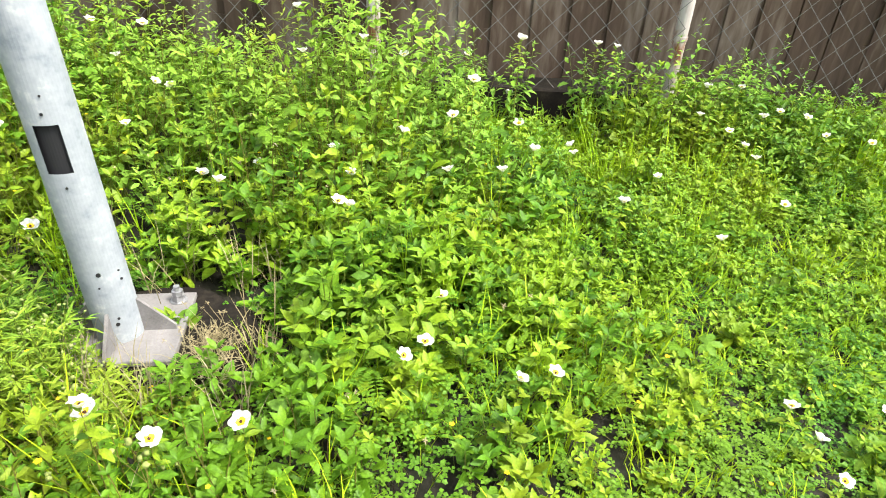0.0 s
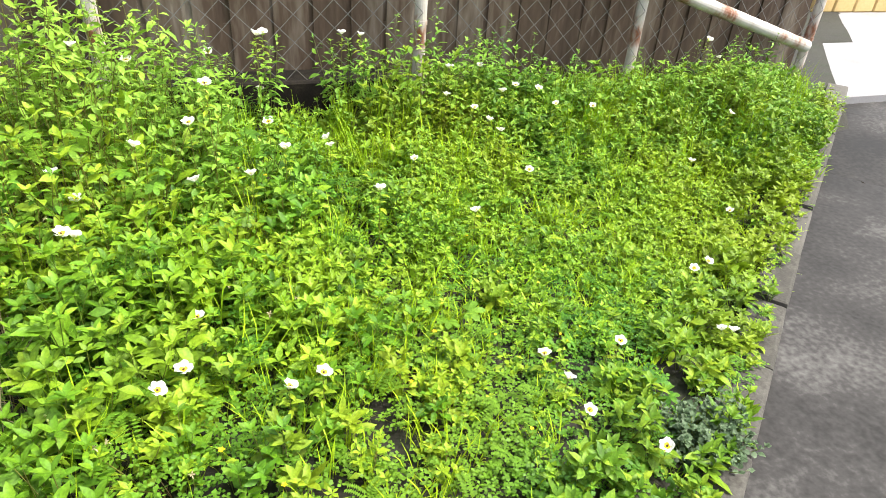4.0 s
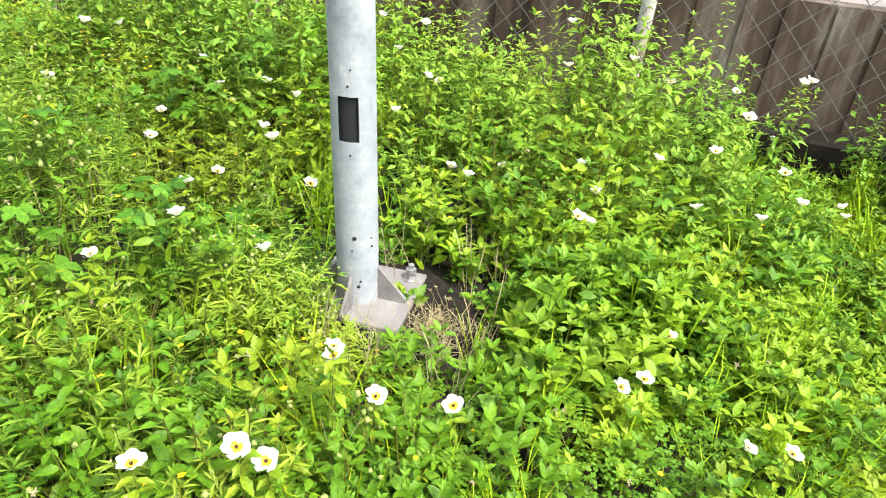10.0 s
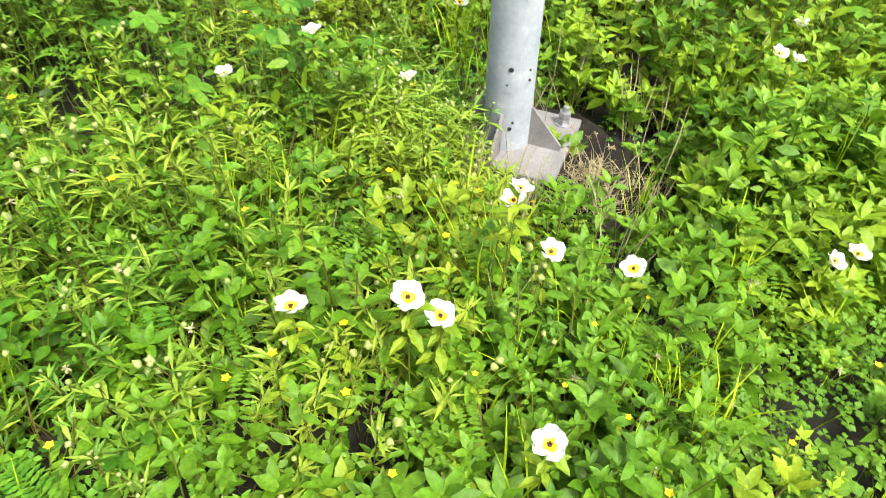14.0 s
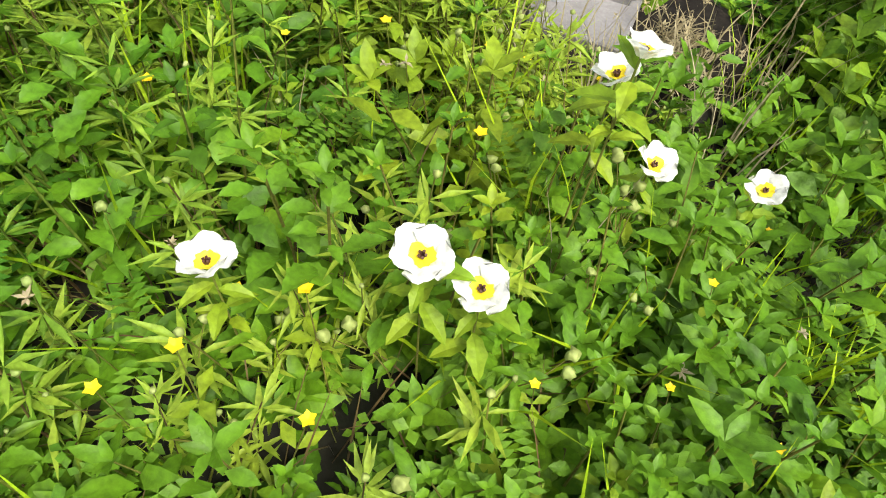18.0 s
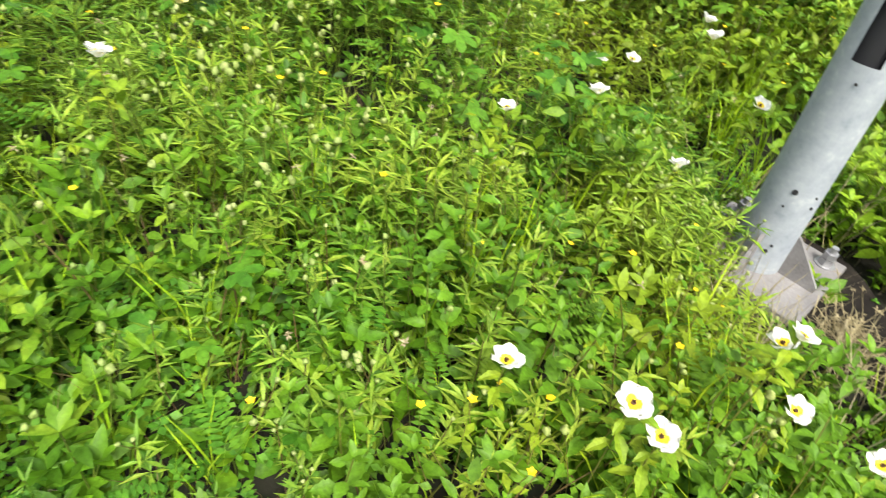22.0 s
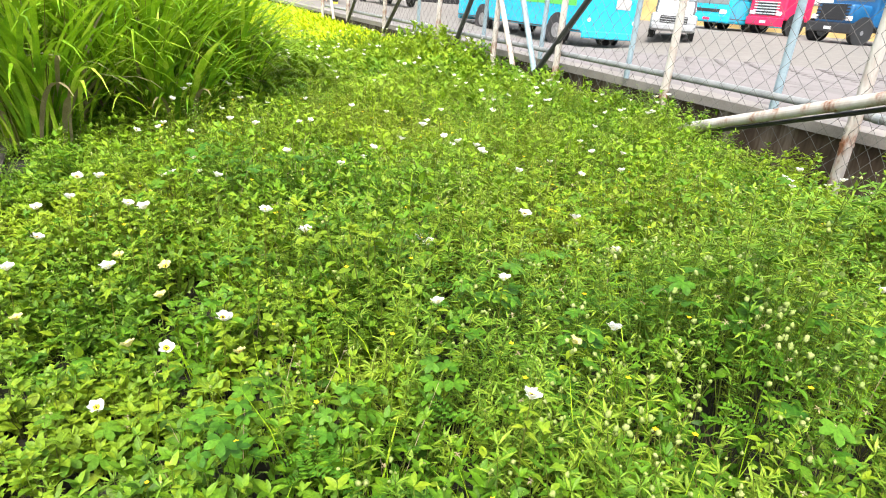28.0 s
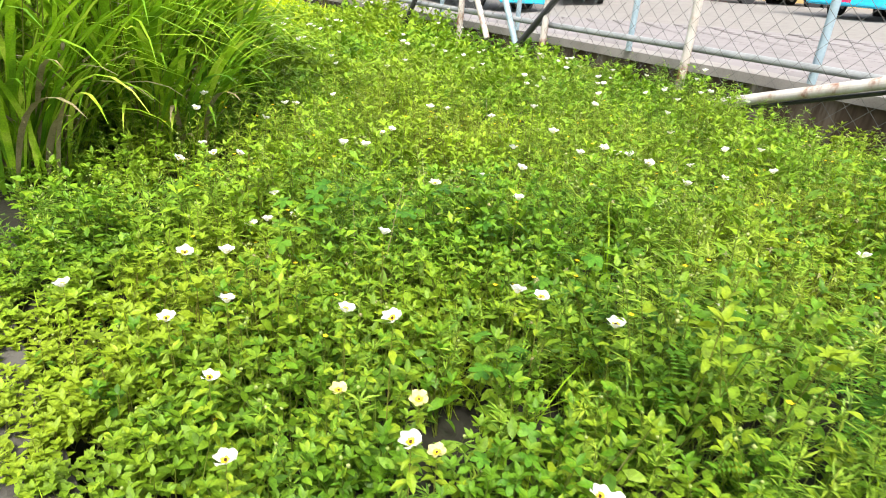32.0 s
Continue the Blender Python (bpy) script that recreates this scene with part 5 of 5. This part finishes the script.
plant("yellow_green_weeds", "low yellow-green leafy weeds with sunlight put into their colour", "weeds", (SUNNY, STEM), [
    (wide_t, scatter(520, -0.1, 1.7, -0.3, 1.2, lambda x, y: min(1, bump(x, y, 0.5, 0.4, 0.4, 0.35) + 0.8 * bump(x, y, 1.15, 0.6, 0.35, 0.4) + 0.5 * bump(x, y, 0.85, -0.05, 0.3, 0.2))), (0.5, 1.25)),
    (low_t, scatter(5600, 0.8, 5.8, -1.3, 2.5, lambda x, y: min(1, max(0.12, y + 0.4)) * (0.3 + 0.7 * drift(x, y, 9)) * (1 - 0.9 * bushy(x, y)) * (1.0 if short_grass(x, y) > 0.3 else 0.3)), (0.6, 1.3))])
plant("meadow_weeds", "leafy weeds farther along the verge, brightened in colour as sunlit", "weeds", (SUNNY, STEM), [
    (away_t, scatter(2000, -6.0, -2.6, -4.6, 2.6, lambda x, y: 0.2 + 0.6 * drift(x, y, 1)), (0.4, 1.12)),
    (far_t, scatter(2600, -12.5, -6.0, -5.5, 2.0, lambda x, y: 0.75), (0.6, 1.05))])
spot = np.array([(2.52 + rng.normal(0, 0.06), -0.47 + rng.normal(0, 0.05), ground_z(2.52, -0.47) - 0.01, 0.1) for _ in range(70)])
plant("kerb_plant", "small round grey-green leaves spilling over the kerb", "weeds", (GREYLEAF, STEM), [
    (heights(lambda h: herb(h, 3, 0.022, 0.8, 3, flare=0.9, bare=0.1), (0.08, 0.12), 4), spot, (0.7, 1.2))])
tall = np.array([(x + rng.normal(0, 0.05), y - 0.03 + rng.normal(0, 0.03), ground_z(x, y), z - ground_z(x, y)) for x, y, z in FL_HIGH for _ in range(5)])
plant("flowering_bushes", "tall leafy green bushes before the wall", "bushes", (BUSH, STEM), [
    (bush_t, scatter(2500, -3.2, 6.0, 0.3, 2.55, bushy), (0.4, 1.1)),
    (sprig_t, scatter(620, -2.6, 5.2, 0.6, 2.3, bushy), (1.05, 1.5)),
    (sprig_t, tall, (0.8, 1.0))])
plant("narrow_leaved_weeds", "feathery narrow-leaved weeds with round cream flower heads", "weeds", (NARROW, STEM, BUD), [
    (nar_t, scatter(6400, -3.0, 1.0, -3.5, 2.0, lambda x, y: feathery(x, y) * (0.25 + 0.75 * drift(x, y, 2))), (0.6, 1.18)),
    (nar_t, scatter(4200, -7.5, -3.0, -4.4, 2.2, lambda x, y: 0.15 + 0.75 * drift(x, y, 2)), (0.7, 1.2))])
plant("red_stemmed_weeds", "thin narrow-leaved weeds on reddish brown stems", "weeds", (NARROW, REDSTEM, BUD), [
    (nar_t, scatter(170, -0.6, 0.3, -1.6, -0.75, lambda x, y: 1 - thin(x, y)), (0.7, 1.1))])
plant("clover", "low bright green clover-like ground cover", "ground cover", (CLOVER, STEM), [
    (clo_t, scatter(5000, 0.5, 4.8, -1.5, 1.9, lambda x, y: short_grass(x, y) * (0.9 if y < 0.5 else 0.5) * (0.75 + 0.25 * drift(x, y, 5))), (0.4, 0.9)),
    (clo_t, scatter(800, -0.8, 1.2, -1.9, 0.3, lambda x, y: 0.8 * (1 - 0.8 * by_feet(x, y)) * thin(x, y)), (0.3, 0.7))])
plant("meadow_grass", "thin green grass blades between the weeds", "grass", (BLADE,), [
    (heights(lambda h: tuft(h, 9), (0.1, 0.16, 0.24), 3), scatter(4200, -0.6, 6.1, -1.7, 2.7, lambda x, y: 0.12 + 0.88 * (0.35 + 0.65 * drift(x, y, 6)) * max(short_grass(x, y), bump(x, y, 1.75, 1.9, 0.7, 0.8))), (0.8, 1.5)),
    (heights(lambda h: tuft(h, 9, 0.0055, 0.03, (0.4, 1.1)), (0.08, 0.12), 4), scatter(1900, 1.0, 5.6, 0.0, 2.3, lambda x, y: 0.9 * (1 - bushy(x, y)) * min(1, max(0.0, y + 0.1))), (0.9, 1.4)),
    (heights(lambda h: tuft(h, 5, 0.003, 0.03), (0.2, 0.3), 4), scatter(90, -0.7, 1.1, -1.6, 0.1, lambda x, y: 0.8), (0.8, 1.1)),
    (heights(lambda h: tuft(h, 7), (0.25, 0.4), 3), scatter(900, -8, 0.0, -4.0, 2.2, lambda x, y: 0.5), (0.7, 1.15))])
plant("feather_weeds", "bright green weeds with feather-shaped leaves", "weeds", (CLOVER, STEM), [
    (heights(fern_leaf, (0.12, 0.2, 0.35), 3), scatter(420, -2.5, 4, -2, 1.5, lambda x, y: 0.75), (0.7, 1.05))])
plant("yellow_herbs", "small herbs with tiny yellow flowers", "herbs", (BROAD, STEM, YELLOW), [
    (heights(yellow_herb, (0.12, 0.22, 0.35), 4), scatter(420, -5, 2.5, -3.0, 1.2, lambda x, y: 0.8 if x < 0.9 else 0.35), (0.85, 1.08))])
def withered(h):
    q = Heap()
    j = rng.normal(0, 0.03, 2)
    q.add(*stalk((0, 0, 0), (*j, h), 0.0011), 0)
    for i in range(7):
        v, f = leaf(rng.uniform(0.006, 0.013), 0.004, 2)
        q.add(turned(v, i * 0.9, rng.uniform(-0.4, 1.2), 0, (*j, h)), f, 1)
    return q.done()
front = lambda x, y: bump(x, y, 0.02, -0.27, 0.17, 0.09) + bump(x, y, -0.22, -0.1, 0.12, 0.18)
plant("yellowing_weeds", "yellowing thin weeds before the pole's base plate", "weeds", (NARROW, STEM, BUD), [
    (heights(lambda h: narrow_plant(h, 1), (0.18, 0.26), 4), scatter(800, -0.4, 0.4, -0.5, 0.15, front), (0.8, 1.35)),
    (heights(budding, (0.2, 0.28), 4), scatter(120, -0.4, 0.4, -0.5, 0.15, front), (0.8, 1.15))])
plant("bare_stems", "thin bare reddish stems under the weeds", "stems", (REDSTEM,), [
    (heights(lambda h: tuft(h, 4, 0.0022, 0.02, (0.0, 0.5)), (0.15, 0.25), 4), scatter(420, -0.8, 0.9, -1.6, 0.1, lambda x, y: 0.8), (0.6, 0.95))])
plant("withered_heads", "withered brown seed heads among the weeds", "weeds", (STEM, STRAW), [
    (heights(withered, (0.15, 0.25, 0.4), 4), scatter(520, -4, 1.6, -2.8, 1.0, lambda x, y: 0.6), (0.8, 1.1))])
plant("dead_clump", "tangle of dead straw-coloured stems on the pole's footing", "dry grass", (STRAW, STRAW), [
    (heights(lambda h: tuft(h, 12, 0.0025, 0.03, (0.5, 1.4)), (0.06, 0.09), 4), np.array([(0.300 + rng.normal(0, 0.035), -0.000 + rng.normal(0, 0.05), 0.04, 0.08) for _ in range(26)]), (0.7, 1.2)),
    (heights(withered, (0.06,), 6), np.array([(0.300 + rng.normal(0, 0.06), -0.000 + rng.normal(0, 0.08), 0.04, 0.06) for _ in range(30)]), (0.7, 1.3))])
plant("dry_stems", "dry straw-coloured stems round the pole's foot", "dry grass", (STRAW,), [
    (heights(lambda h: tuft(h, 6, 0.0022, 0.03), (0.12, 0.2), 4), scatter(420, -0.35, 0.55, -0.35, 0.6, lambda x, y: 0.5 * bump(x, y, 0.2, 0.1, 0.3, 0.33)), (1.5, 3.0)),
    (heights(lambda h: tuft(h, 3, 0.002, 0.03), (0.2, 0.4), 3), scatter(260, -6, 1.5, -3, 2, lambda x, y: 0.6), (0.8, 1.25))])
def lawn_place(n):
    out = []
    for u, d in rng.random((n, 2)):
        x = -9.5 - 50 * u ** 1.6
        y = wall_y(x) - 0.3 - 7.0 * d ** 1.3
        if edge_distance(x, y) > 0.4:
            out.append((x, y, ground_z(x, y) - 0.03, 0.25 if x > -20 else 0.4))
    return np.array(out)
plant("lawn", "bright yellow-green lawn running along the fence", "lawn", (LAWN,), [
    (heights(lambda h: tuft(h, 10, 0.03, 0.16, (0.4, 1.1)), (0.25, 0.4), 3), lawn_place(7500), (0.45, 0.8))])

# ---- tall grass beside the driveway ----
def grass_clump(x, y, n, h, label):
    ob = thing("tall_grass", (x, y, ground_z(x, y) - 0.03), label, "tall grass", "clumps of tall grass")
    for name, cnt, hh, mt, lab in (("blades", int(n * 0.8), h, TALL, ""), ("dead_blades", n // 8, h * 0.6, STRAW, "dry straw-coloured blades"), ("culms", n // 6, h * 0.8, STEM, "upright green stalks")):
        q = Heap()
        for i in range(cnt):
            L = hh * rng.uniform(0.55, 1.15)
            if name == "culms":
                v, f = ribbon(L, 0.007, 4, rng.uniform(0.1, 0.4), rng.uniform(0.0, 0.25))
            else:
                v, f = ribbon(L, rng.uniform(0.02, 0.042), 9, rng.uniform(0.9, 2.5), rng.uniform(0.05, 0.42))
            r, t = 0.30 * math.sqrt(rng.random()), rng.random() * 6.283
            q.add(turned(v, t + rng.normal(0, 0.7), 0, 0, (r * math.cos(t), r * math.sin(t), rng.uniform(0, 0.15))), f, 0)
        v, f, m = q.done()
        me = bpy.data.meshes.new(name)
        me.from_pydata(v.tolist(), [], f.tolist())
        me.materials.append(mt)
        part(name, me, mt, ob, lab)
for i, (x, y, n, h) in enumerate(((-5.3, -3.05, 170, 1.2), (-6.3, -2.75, 170, 1.3), (-4.9, -3.85, 260, 1.7), (-5.6, -3.4, 280, 2.0), (-6.4, -3.3, 280, 2.1), (-7.2, -3.0, 260, 1.9), (-6.7, -2.9, 240, 1.7), (-5.9, -4.1, 260, 2.2), (-7.1, -4.1, 260, 2.3), (-8.2, -3.6, 240, 2.1), (-8.6, -4.6, 240, 2.2), (-10.0, -4.6, 220, 2.1), (-5.2, -4.4, 200, 1.8))):
    grass_clump(x, y, n, h, "tall arching green grass clump at the driveway's edge" if i < 8 else "tall arching grass clump farther along the verge")

# ---- white flowers with a yellow throat ----
def petal_mesh(mat, size=0.03):
    """A broad petal with a wavy blunt end, rising from the throat and flattening outwards."""
    bm = bmesh.new()
    grid = []
    for i, half in enumerate((.0034, .0078, .0122, .0152, .0160, .0126)):
        s = i / 5
        row = []
        for k in (-3, -2, -1, 0, 1, 2, 3):
            u = k / 3
            x = size * (0.14 + 0.86 * s) - (0.0085 * u * u + 0.0010 * math.cos(u * 6.0)) * s * s
            row.append(bm.verts.new((x, half * u, 0.021 * s ** 0.8 - 0.008 * s * s + 0.0022 * math.sin(u * 3.4 + 0.7) * s + 0.0025 * u * u * s)))
        grid.append(row)
    for i in range(5):
        for k in range(6):
            bm.faces.new((grid[i][k], grid[i + 1][k], grid[i + 1][k + 1], grid[i][k + 1]))
    return smooth(mesh_of("petal", bm, mat))
def disc_mesh(name, r, z, mat, lobes=5):
    bm = bmesh.new()
    c = bm.verts.new((0, 0, z - 0.002))
    ring = [bm.verts.new((r * (1 + 0.12 * math.cos(lobes * a)) * math.cos(a), r * (1 + 0.12 * math.cos(lobes * a)) * math.sin(a), z + 0.004 * (1 - 0.0))) for a in [2 * math.pi * i / 20 for i in range(20)]]
    for i in range(20):
        bm.faces.new((c, ring[i], ring[(i + 1) % 20]))
    return mesh_of(name, bm, mat)
def heart_mesh():
    parts = []
    for i in range(5):
        a = i * 1.257
        parts.append(rod((0.001 * math.cos(a), 0.001 * math.sin(a), 0.006), (0.0030 * math.cos(a), 0.0030 * math.sin(a), 0.0128), 0.0014, 5))
    return mesh_of("pistil", merge(*parts), HEART)
def rosette_mesh(segs, n=8):
    q = Heap()
    for i in range(n):
        L = rng.uniform(0.026, 0.05)
        v, f = leaf(L, L * 0.45, segs, 0.3, 0.35, segs > 4)
        q.add(turned(v, i * 2.4, 0.1 + rng.uniform(-0.3, 0.5), 0, (0, 0, -0.014 - 0.012 * i)), f, 0)
    v, f, m = q.done()
    me = bpy.data.meshes.new("leaves")
    me.from_pydata(v.tolist(), [], f.tolist())
    me.materials.append(BROAD)
    return me
def flower_thing(petal, label, group, segs=6):
    ob = thing("white_flower" if petal is PETAL else "yellow_flower", (0, 0, -50), label, "flower", group)
    head = part("flower_head", disc_mesh("flower_head", 0.0112, 0.0078, THROAT), THROAT, ob, "golden yellow throat")
    pm = petal_mesh(petal)
    for k in range(5):
        p = part("petal", pm, petal, head)
        p.matrix_local = Matrix.Rotation(k * 1.2566, 4, "Z") @ Matrix.Rotation(random.uniform(-0.36, -0.12), 4, "Y") @ Matrix.Rotation(0.14 + random.uniform(-0.08, 0.08), 4, "X")
    part("pistil", heart_mesh(), HEART, head, "dark brown pistil")
    part("stalk", rod((0.004, 0.003, -0.42), (0, 0, 0.0), 0.0016, 6, 0.0012), STEM, ob)
    part("leaves", rosette_mesh(segs), BROAD, ob)
    return ob, head
kinds = [flower_thing(PETAL, "open white five-petalled flower with a yellow throat above the weeds", "white flowers") for _ in range(4)]
creams = [flower_thing(CREAM, "open pale yellow five-petalled flower above the weeds", "pale yellow flowers") for _ in range(2)]
def set_flower(x, y, z=None, cream=False, tip=(0.25, -0.9), tilt=0.42, size=1.0):
    src, head = random.choice(creams if cream else kinds)
    if z is None:
        z = ground_z(x, y) + canopy(x, y) + 0.03
    t = Vector((*tip, 0)).normalized() * tilt + Vector((random.gauss(0, 0.16), random.gauss(0, 0.16), 1))
    ob = copy_thing(src, Matrix.Translation((x, y, z)) @ Matrix.Rotation(random.uniform(0, 6.28), 4, "Z"))
    s = size * random.uniform(0.9, 1.1)
    for c in ob.children:
        if c.name.startswith("flower_head"):
            q = ob.matrix_world.to_3x3().inverted() @ t.normalized()
            c.matrix_local = q.to_track_quat("Z", "Y").to_matrix().to_4x4() @ Matrix.Scale(s, 4)
    return ob
for spots, tilt in ((FL_BUSH, 0.25), (FL_RIGHT, 0.25), (FL_MEADOW, 0.0)):
    for x, y in spots:
        set_flower(x, y, tilt=tilt, size=0.95)
for spots, tilt, size in ((FL_HIGH, 0.2, 1.0), (FL_LEFT, 0.2, 1.0), (FL_MID, 0.25, 1.0), (FL_FAR, 0.0, 1.0), (FL_WALKSIDE, 0.1, 1.0)):
    for x, y, z in spots:
        set_flower(x, y, z, tilt=tilt, size=size)
for x, y, z in FL_POLE:
    set_flower(x, y, z, tilt=0.0 if z > 0.38 else 0.25, size=0.9 if z > 0.38 else 1.1)
for x, y, z in FL_CREAM:
    set_flower(x, y, z, cream=True, tilt=0.2, size=0.95)
spare = random.Random(5)
for i in range(210):
    x, y = spare.uniform(-13, -3.0), spare.uniform(-3.6, 2.0)
    if y < wall_y(x) - 0.5 and edge_distance(x, y) > 0.5:
        set_flower(x, y, tilt=0.0, size=1.0)
for ob, _ in kinds + creams:
    for o in (*ob.children_recursive, ob):
        bpy.data.objects.remove(o)
